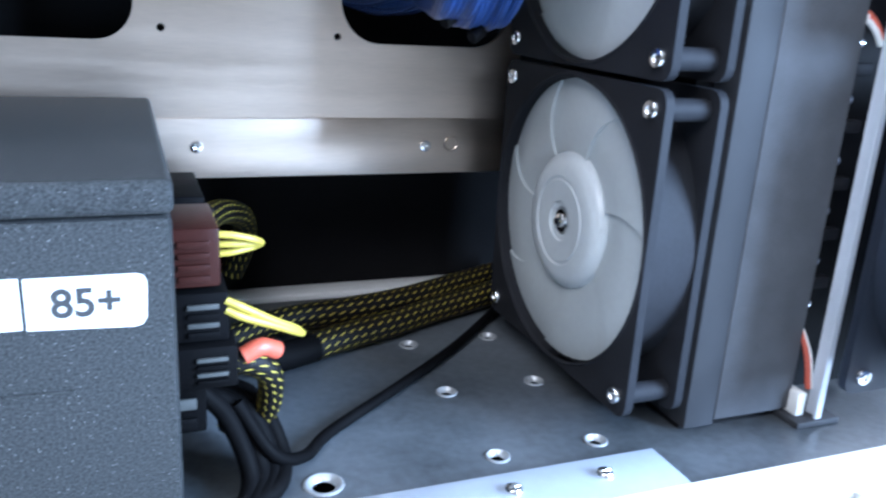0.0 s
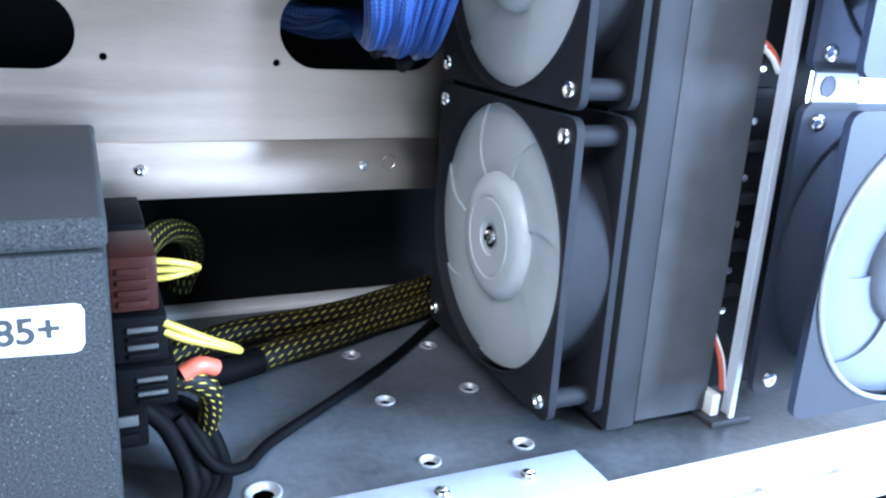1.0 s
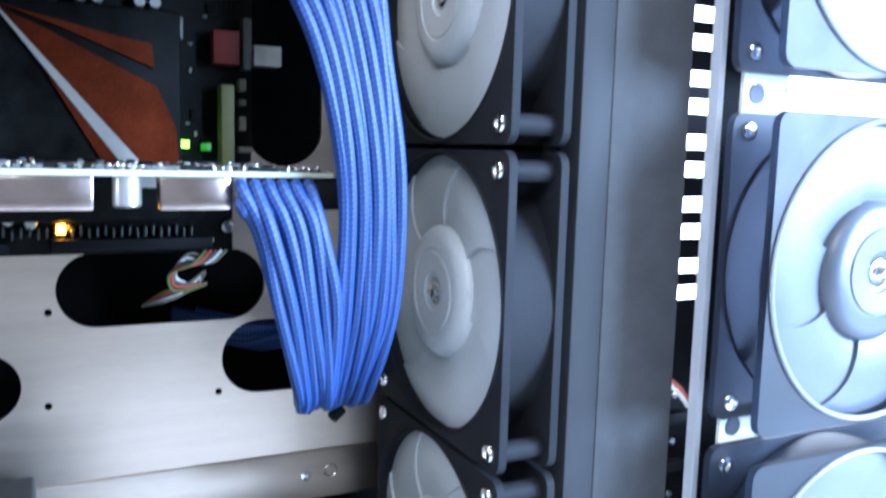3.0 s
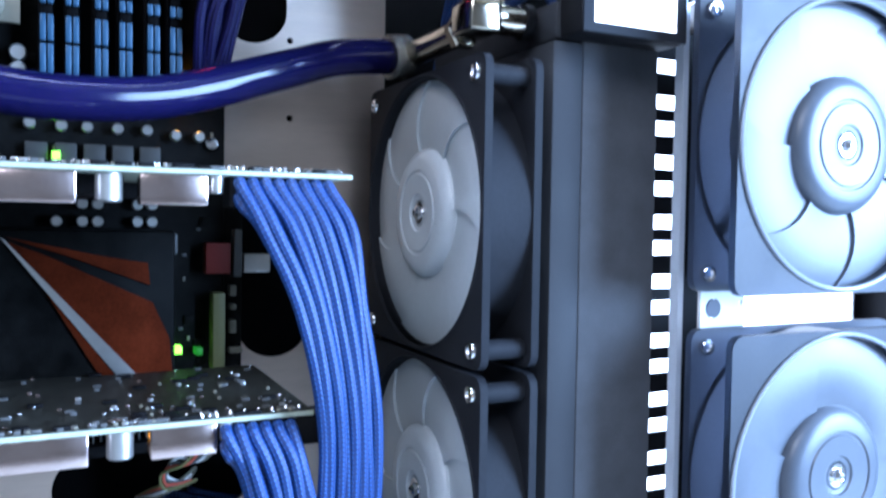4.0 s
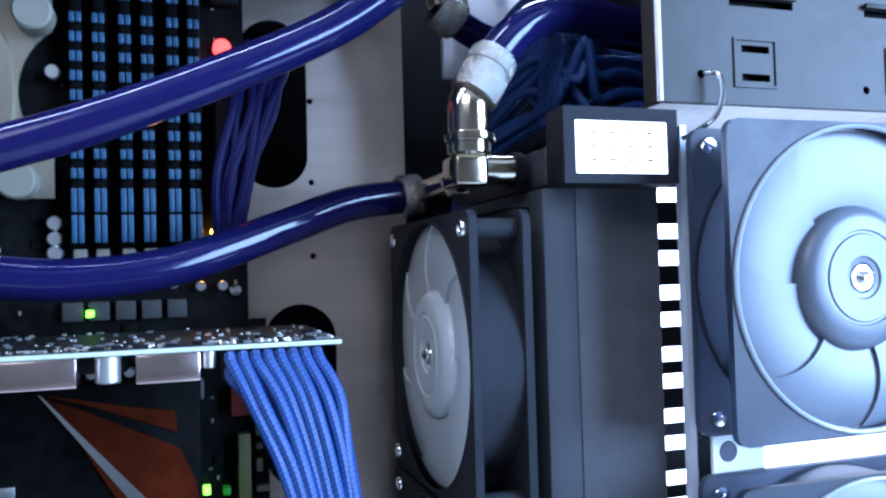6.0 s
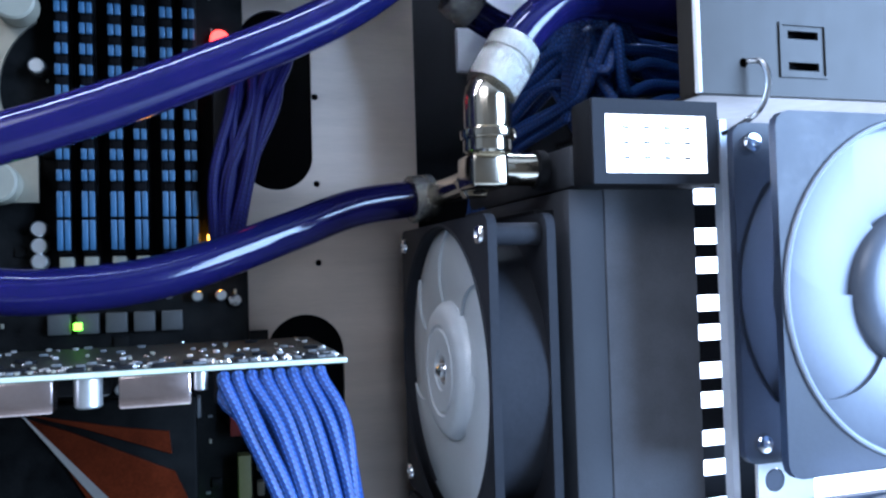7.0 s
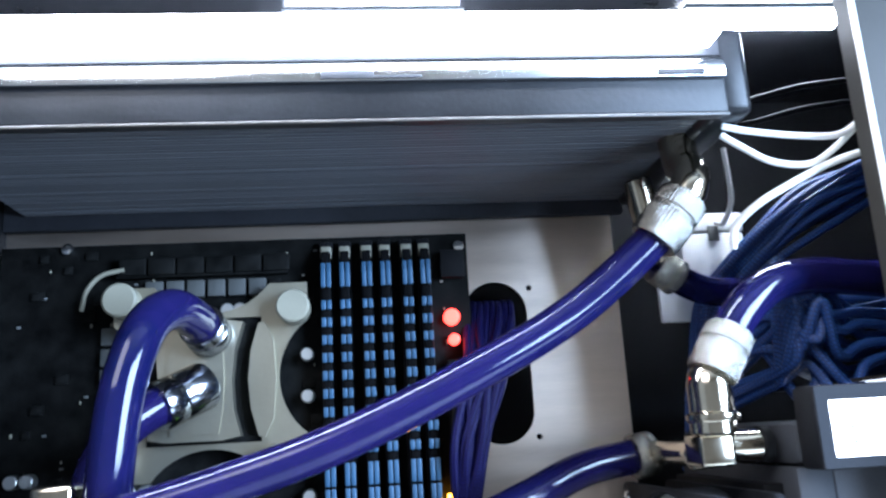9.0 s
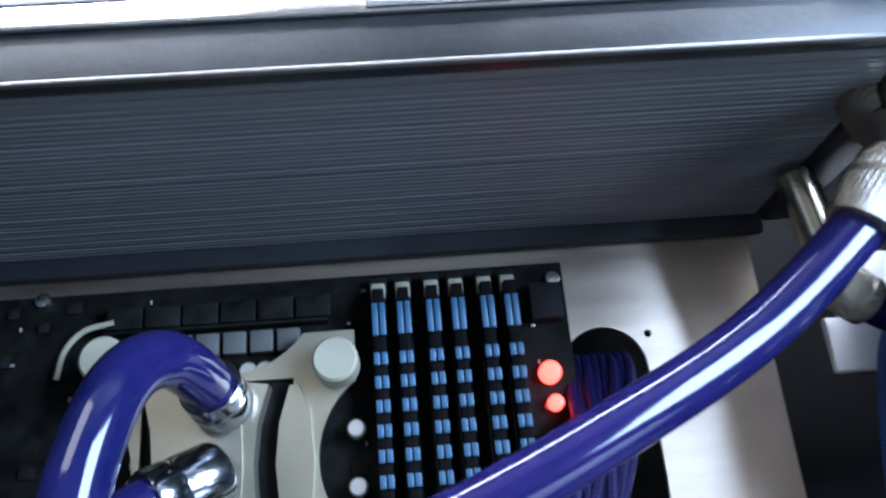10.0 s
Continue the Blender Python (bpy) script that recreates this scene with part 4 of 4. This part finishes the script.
# ---- water cooling ----
def fitting(a, b, r, label, parent, material=None, ribbed=False):
    """A compression fitting: knurled collar and plain ring on the line from a to b."""
    a, b = Vector(a), Vector(b)
    h = (b - a).length
    m = Matrix.Translation(a) @ (b - a).to_track_quat("Z", "Y").to_matrix().to_4x4()
    c = turned([(r * 0.6, 0), (r * 0.94, 0), (r, h * 0.06), (r, h * 0.55), (r * 0.93, h * 0.58), (r * 0.93, h * 0.64), (r, h * 0.67), (r, h * 0.96), (r * 0.94, h), (r * 0.6, h), (r * 0.6, 0)], None, 80)
    for v in c.verts:
        if math.hypot(v.co.x, v.co.y) > r * 0.97 and (material is None or ribbed) and round(math.atan2(v.co.y, v.co.x) / (2 * math.pi / 80)) % 2:
            v.co.x, v.co.y = v.co.x * 0.965, v.co.y * 0.965
    bmesh.ops.transform(c, matrix=m, verts=c.verts)
    return part("collar", c, material or M_KNURL, parent, label)


def tube_thing(name, points, r, label):
    t = thing(name, label, "tube", group="cooling tubes")
    part("tubing", hose(points, r, 28, 14), M_TUBE, t)
    return t


tA = tube_thing("cooling_tube", [(-0.005, 0.186, 0.3745), (0.04, 0.19, 0.3755), (0.08, 0.195, 0.381), (0.121, 0.2, 0.391), (0.164, 0.202, 0.4045), (0.21, 0.207, 0.4245), (0.258, 0.214, 0.450), (0.297, 0.214, 0.481), (0.304, 0.2125, 0.488)], 0.0076, "long glossy violet-blue cooling tube across the memory modules")
fitting((0.2935, 0.2135, 0.4775), (0.3085, 0.2115, 0.4955), 0.0108, "knurled silver compression collar", tA)
part("elbow", hose([(0.3075, 0.2115, 0.4945), (0.3115, 0.2122, 0.501), (0.3138, 0.2165, 0.5075), (0.3142, 0.223, 0.514), (0.3142, 0.2265, 0.5265)], 0.0082, 20, 6), M_NICKEL, tA, "polished nickel elbow")
tB = tube_thing("cooling_tube", [(0.112, 0.232, 0.3575), (0.125, 0.235, 0.3568), (0.156, 0.24, 0.354), (0.195, 0.25, 0.3585), (0.24, 0.265, 0.374), (0.27, 0.277, 0.385), (0.297, 0.284, 0.3895), (0.306, 0.285, 0.39)], 0.0081, "violet-blue cooling tube above the upper graphics card")
fitting((0.297, 0.2835, 0.3893), (0.3075, 0.285, 0.3905), 0.0105, "knurled silver compression collar", tB)
fitting((0.135, 0.236, 0.3558), (0.1175, 0.233, 0.3572), 0.0115, "knurled silver compression collar", tB)
part("elbow_block", box((0.0985, 0.2225, 0.344), (0.117, 0.2425, 0.3665), 0.0025, seg=3), M_NICKEL, tB, "square nickel elbow block")
part("elbow_base", rod((0.1075, 0.2325, 0.3297), (0.1075, 0.2325, 0.345), 0.0088, 24), M_NICKEL, tB)
# valve block on the radiator inlet
valve = thing("valve_block", "polished nickel tee fitting on the upright radiator", "fitting")
part("tee_body", box((0.2995, 0.2045, 0.3865), (0.3135, 0.2225, 0.3992), 0.0018, seg=3), M_NICKEL, valve)
part("back_arm", rod((0.3085, 0.222, 0.3915), (0.3085, 0.2865, 0.3912), 0.0058, 20), M_NICKEL, valve)
part("ring_nut", rod((0.3085, 0.226, 0.3915), (0.3085, 0.232, 0.3915), 0.0078, 6), M_NICKEL, valve)
part("side_port", hose([(0.3085, 0.2135, 0.394), (0.326, 0.2135, 0.394)], 0.0062, 20, 4), M_NICKEL, valve)
part("port_ring", rod((0.326, 0.2135, 0.394), (0.331, 0.2135, 0.394), 0.0072, 20), M_BLACK, valve)
part("stem", rod((0.3065, 0.2075, 0.3985), (0.3065, 0.2075, 0.4045), 0.0088, 24), M_NICKEL, valve)
part("swivel", turned([(0, 0), (0.0098, 0), (0.0102, 0.001), (0.0102, 0.003), (0.0086, 0.004), (0.0086, 0.014), (0.0078, 0.019), (0.005, 0.0225), (0, 0.0235)], Matrix.Translation((0.3065, 0.2065, 0.4035)), 32), M_NICKEL, valve, "polished nickel swivel")
tC = tube_thing("cooling_tube", [(0.3085, 0.2055, 0.424), (0.3155, 0.2065, 0.4345), (0.3265, 0.209, 0.4475), (0.3415, 0.213, 0.4575), (0.362, 0.218, 0.4615), (0.39, 0.224, 0.4605), (0.43, 0.23, 0.457), (0.47, 0.235, 0.455)], 0.0078, "violet-blue cooling tube curving behind the drive cage")
fitting((0.3075, 0.2055, 0.4215), (0.3185, 0.2075, 0.4385), 0.0101, "knurled silver compression collar", tC)
tD = tube_thing("cooling_tube", [(0.3155, 0.272, 0.4795), (0.325, 0.274, 0.4735), (0.34, 0.277, 0.467), (0.358, 0.28, 0.466), (0.39, 0.284, 0.47), (0.45, 0.29, 0.475)], 0.0072, "dark blue cooling tube behind the upright radiator")
fitting((0.3155, 0.272, 0.4795), (0.3265, 0.2745, 0.4725), 0.0092, "knurled silver compression collar", tD)
part("port", rod((0.3185, 0.2745, 0.4795), (0.3105, 0.272, 0.523), 0.007, 20), M_NICKEL, tD)
tE = tube_thing("cooling_tube", [(0.0985, 0.291, 0.457), (0.0965, 0.27, 0.462), (0.0918, 0.246, 0.463), (0.0855, 0.2295, 0.453), (0.0803, 0.2205, 0.429), (0.077, 0.2195, 0.40), (0.075, 0.222, 0.37), (0.074, 0.225, 0.345)], 0.0088, "glossy violet-blue cooling tube looping from the water block")
fitting((0.0993, 0.2925, 0.4565), (0.0975, 0.2775, 0.461), 0.0107, "polished silver collar", tE, M_DARKCHROME)
tF = tube_thing("cooling_tube", [(0.0965, 0.29, 0.4335), (0.0885, 0.2825, 0.4288), (0.079, 0.274, 0.4235), (0.067, 0.2645, 0.413), (0.059, 0.2585, 0.395), (0.056, 0.256, 0.37), (0.056, 0.256, 0.335)], 0.0088, "dark violet-blue cooling tube out of the water block")
fitting((0.0973, 0.2915, 0.434), (0.0795, 0.2743, 0.4236), 0.0114, "dark chrome knurled collar", tF, M_DARKCHROME, True)
part("elbow_block", box((0.05, 0.2135, 0.3795), (0.0655, 0.229, 0.3945), 0.0022, seg=3), M_NICKEL, tE, "square nickel elbow block")
part("elbow_base", rod((0.058, 0.2215, 0.330), (0.058, 0.2215, 0.38), 0.0072, 24), M_NICKEL, tE)

# ---- top radiator ----
top = thing("top_radiator", "long black radiator hung under the case top", "radiator")
part("core", box((0.0, 0.196, 0.527), (0.315, 0.3235, 0.56)), M_FINS, top, "black finned core")
part("front_rail", box((-0.012, 0.188, 0.5235), (0.322, 0.1955, 0.548), 0.0012, seg=3), M_GLOSS, top, "glossy black front rail")
part("back_rail", box((-0.012, 0.3185, 0.519), (0.318, 0.3245, 0.548), 0.0015), M_FRAME, top)
part("end_tank", box((0.3155, 0.1885, 0.5235), (0.333, 0.322, 0.562), 0.004, seg=3), M_GLOSS, top, "rounded black end tank")
FINBAR = finish(box((0.0, -0.0005, -0.0005), (0.315, 0.0005, 0.0), 0), "fin", M_FINS)
fr = random.Random(3)
for k in range(40):
    part("fin", FINBAR, None, top, place=(0, 0.1985 + 0.003 * k + fr.uniform(-0.0005, 0.0005), 0.527 + fr.uniform(0, 0.0003)))
# Strip in a paler brown paints the highlight along the rail's lower edge.
part("lower_edge", box((-0.011, 0.1868, 0.5222), (0.3215, 0.1888, 0.5236), 0.0004), M_EDGE, top, "thin brown strip painting the lower edge's highlight")
part("chrome_trim", box((-0.01, 0.1852, 0.5385), (0.3215, 0.1878, 0.5455), 0.0008), M_STEEL, top, "bright metal trim")
for x0, x1, z0, z1 in ((0.16, 0.1805, 0.5392, 0.5425), (0.1805, 0.199, 0.5392, 0.5405), (0.293, 0.3125, 0.5388, 0.5415)):
    part("dark_segment", box((x0, 0.1846, z0), (x1, 0.1851, z1), 0.0001), M_FRAME, top, "dark strip on the metal trim")
strip = thing("led_strip", "bright white light strip along the top radiator", "light strip")
part("lamp", box((0.002, 0.1745, 0.5512), (0.316, 0.1872, 0.5615), 0.001), M_LEDWHITE, strip, "glowing white diffuser")
part("channel", box((-0.002, 0.1874, 0.5482), (0.321, 0.1895, 0.564), 0.0005), M_FRAME, strip)

for x0, x1 in ((0.14, 0.226), (0.345, 0.43)):
    lamp = thing("ceiling_light", "small white light bar under the case top", "light", group="top light bars")
    part("diffuser", box((x0, 0.262, 0.6065), (x1, 0.276, 0.61), 0.0006), M_TOPLIGHT, lamp, "glowing white diffuser")
    part("holder", box((x0 - 0.002, 0.26, 0.6102), (x1 + 0.002, 0.278, 0.6118)), M_ALU, lamp)

# ---- drive cage and display ----
cage = thing("drive_cage", "zinc-coated steel drive cage with pressed slots", "drive cage")


RIMS = [(x, z) for x in (0.410, 0.488, 0.566) for z in (0.424, 0.518)]
LOUVRES = [(x, z) for x in (0.408, 0.4765, 0.545) for z in (0.457, 0.5005, 0.551)]


def cage_slots():
    out = [rect(x + 0.004, z + dz, x + 0.0175, z + dz + 0.003) for x, z in RIMS for dz in (0.0027, 0.0143)]
    out += [rect(x + 0.0008, z, x + 0.0322, z + 0.0032) for x, z in LOUVRES]
    return out + [rect(0.4135, 0.4715, 0.4245, 0.4735), circle(0.3945, 0.4285, 0.0018), circle(0.477, 0.4255, 0.0018), circle(0.398, 0.51, 0.0018)]


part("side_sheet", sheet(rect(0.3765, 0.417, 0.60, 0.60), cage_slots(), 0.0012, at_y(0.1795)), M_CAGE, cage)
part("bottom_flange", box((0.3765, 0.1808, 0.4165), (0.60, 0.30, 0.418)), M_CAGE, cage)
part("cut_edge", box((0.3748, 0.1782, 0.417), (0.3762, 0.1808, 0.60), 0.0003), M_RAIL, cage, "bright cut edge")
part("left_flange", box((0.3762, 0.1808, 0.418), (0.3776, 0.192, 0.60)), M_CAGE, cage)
for x, z in RIMS:
    part("pressed_rim", sheet([(x + a, z + b) for a, b in ((0, 0), (0.021, 0), (0.021, 0.0202), (0, 0.0202))], [[(x + a, z + b) for a, b in ((0.001, 0.001), (0.02, 0.001), (0.02, 0.0192), (0.001, 0.0192))]], 0.0007, at_y(0.1788)), M_CAGE, cage)
for x, z in LOUVRES:
    part("louvre", box((x, 0.1772, z + 0.0033), (x + 0.033, 0.1794, z + 0.0056), 0.0007), M_CAGE, cage)
clip = part("drive_clip", box((0.4112, 0.1735, 0.478), (0.452, 0.1793, 0.4985), 0.0012), M_CAGE, cage, "raised drive clip")
part("spring", hose([(0.3985, 0.1785, 0.4925), (0.4035, 0.174, 0.492), (0.408, 0.1725, 0.4895), (0.412, 0.1735, 0.487)], 0.0019, 10, 6), M_STEEL, clip)
part("spring", hose([(0.3965, 0.1785, 0.475), (0.401, 0.1745, 0.477), (0.4055, 0.173, 0.4785), (0.4095, 0.1745, 0.4765)], 0.0019, 10, 6), M_STEEL, clip)
part("backing", box((0.388, 0.1786, 0.4745), (0.3962, 0.1794, 0.4905), 0.0003), M_STEEL, clip)
# No hollow here: a black patch on the sheet paints the recess's shade.
part("recess", box((0.3965, 0.1788, 0.474), (0.411, 0.1794, 0.4925), 0.0002), M_BLACK, clip, "flat black patch painted as the shade of a recess")
# Black sheet added behind the slots in place of the cage's inner shade.
part("shade_sheet", box((0.38, 0.186, 0.42), (0.60, 0.188, 0.60)), M_BLACK, cage)
cable("cable_tie", [(0.3955, 0.1785, 0.429), (0.3985, 0.1745, 0.4275), (0.3995, 0.173, 0.42), (0.397, 0.175, 0.411), (0.393, 0.182, 0.406), (0.390, 0.187, 0.404)], 0.0011, M_STEEL, "looped clear cable tie through the drive cage", seg=8)
meter = thing("display_module", "small black display module with a lit white screen", "display")
part("housing", box((0.3335, 0.1815, 0.3845), (0.3835, 0.196, 0.4145), 0.0018), M_BLACK, meter)
part("bezel", sheet(rect(0.334, 0.385, 0.383, 0.414), [rect(0.3388, 0.3888, 0.3785, 0.4088)], 0.0014, at_y(0.18)), M_FRAME, meter)
scr = part("screen", box((0.3388, 0.1808, 0.3888), (0.3785, 0.1814, 0.4088)), M_SCREEN, meter, "lit white screen")
for row in range(3):
    for k in range(4):
        part("display_mark", box((0.3455 + 0.008 * k, 0.1804, 0.3935 + 0.0052 * row), (0.3481 + 0.008 * k, 0.1807, 0.3945 + 0.0052 * row)), M_GREY, scr)

# ---- behind the radiator: cables and boxes ----
q = random.Random(21)
for k in range(16):
    z = 0.425 + 0.0042 * (k % 8) + q.uniform(-.002, .002)
    y = 0.235 + 0.012 * (k // 8) + q.uniform(-.006, .006)
    cable("sleeved_cable", [(0.338, y + 0.07, 0.38), (0.338, y + 0.045, z - 0.02), (0.352 + q.uniform(-.004, .004), y + q.uniform(-.004, .01), z + q.uniform(-.01, .014)), (0.362 + q.uniform(-.004, .004), y - 0.008 + q.uniform(-.006, .008), z + q.uniform(-.018, .02)), (0.374 + q.uniform(-.004, .004), y - 0.004 + q.uniform(-.008, .006), z + q.uniform(-.016, .016)), (0.392, y + 0.003, z + q.uniform(-.012, .012)), (0.43, y + 0.01, z)], 0.0023, M_SLEEVE, "loose blue braided cable behind the drive cage", "loose blue cables", seg=8)
for k in range(7):
    z = 0.432 + 0.0045 * k
    cable("sleeved_cable", [(0.352, 0.238, 0.418), (0.3535, 0.228 + 0.001 * k, z), (0.358, 0.226, 0.445 + 0.001 * k), (0.363, 0.231, 0.437), (0.3615, 0.24, 0.425), (0.372 + 0.003 * k, 0.246, 0.42)], 0.0019, M_SLEEVE, "blue braided cable looped into a knot", "loose blue cables", seg=8)
for k in range(14):
    z = 0.47 + 0.003 * (k % 7) + q.uniform(-.002, .002)
    y = 0.27 + 0.012 * (k // 7) + q.uniform(-.004, .004)
    cable("sleeved_cable", [(0.345, y + 0.045, 0.40), (0.35, y + 0.03, z - 0.025), (0.358, y + 0.015, z - 0.008), (0.372, y, z + 0.008), (0.395, y - 0.006, z + 0.022 + 0.002 * (k % 5)), (0.43, y - 0.006, z + 0.04)], 0.0021, M_SLEEVE, "blue braided cable sweeping up behind the cage", "rising blue cables", seg=8)
adapter = thing("adapter_box", "white plastic box behind the radiator", "box")
part("body", box((0.345, 0.310, 0.480), (0.381, 0.332, 0.504), 0.0015), M_PANELWHITE, adapter)
part("lid", box((0.3445, 0.3095, 0.5045), (0.3815, 0.3325, 0.515), 0.0015), M_PANELWHITE, adapter)
part("lower_tab", box((0.333, 0.3185, 0.457), (0.3585, 0.3225, 0.4795), 0.0012), M_PANELWHITE, adapter)
part("seam_clip", box((0.3605, 0.3086, 0.499), (0.3665, 0.3094, 0.5075), 0.0004), M_GREY, adapter)
whole("cable_tag", box((0.402, 0.274, 0.505), (0.4065, 0.276, 0.514), 0.0005), M_YELLOW, "small yellow tag on the rising blue cables", "tag")
cable("white_cable", [(0.353, 0.262, 0.535), (0.3535, 0.262, 0.52), (0.354, 0.264, 0.508), (0.359, 0.285, 0.503), (0.366, 0.309, 0.509)], 0.0013, M_WHITEWIRE, "short white lead into the white box", "white cables")
for z in (0.548, 0.56):
    cable("black_cable", [(0.336, 0.262, z - 0.004), (0.366, 0.26, z - 0.001), (0.396, 0.259, z + 0.006), (0.426, 0.26, z + 0.01), (0.46, 0.262, z + 0.013)], 0.0014, M_BLACK, "thin black cable under the case top", "upper black cables")
cable("white_cable", [(0.3235, 0.2, 0.5225), (0.335, 0.199, 0.5195), (0.358, 0.199, 0.517), (0.376, 0.2, 0.5185), (0.392, 0.203, 0.531), (0.41, 0.206, 0.55)], 0.0014, M_WHITEWIRE, "thin white cable under the case top", "white cables")
cable("white_cable", [(0.3225, 0.2, 0.5185), (0.331, 0.2, 0.513), (0.343, 0.2, 0.5065), (0.358, 0.2, 0.505), (0.37, 0.201, 0.511), (0.387, 0.203, 0.525), (0.41, 0.206, 0.545)], 0.0014, M_WHITEWIRE, "thin white cable under the case top", "white cables")
cable("white_cable", [(0.329, 0.216, 0.474), (0.329, 0.212, 0.482), (0.336, 0.204, 0.4895), (0.35, 0.2, 0.497), (0.37, 0.2, 0.506), (0.392, 0.2, 0.5125), (0.41, 0.202, 0.52)], 0.0016, M_WHITEWIRE, "white cable rising to the drive cage", "white cables")
cable("thin_wire", [(0.397, 0.235, 0.145), (0.393, 0.215, 0.15), (0.389, 0.205, 0.156), (0.386, 0.2, 0.16)], 0.0009, M_WHITEWIRE, "thin white wire beside the upright", "fan wires", seg=7)
for k, mt in enumerate((M_RED, M_WHITEWIRE)):
    cable("thin_wire", [(0.3905 + 0.001 * k, 0.196, 0.014), (0.3885 + 0.001 * k, 0.198, 0.028), (0.3865, 0.203, 0.04), (0.387, 0.22, 0.06)], 0.0012, mt, "thin wire at the foot of the upright", "fan wires", seg=7)
    cable("thin_wire", [(0.3955, 0.2, 0.152 - 0.002 * k), (0.3905, 0.2, 0.158 - 0.002 * k), (0.3865, 0.204, 0.162 - 0.002 * k), (0.386, 0.225, 0.165)], 0.0011, mt, "thin fan wire beside the upright", "fan wires", seg=7)
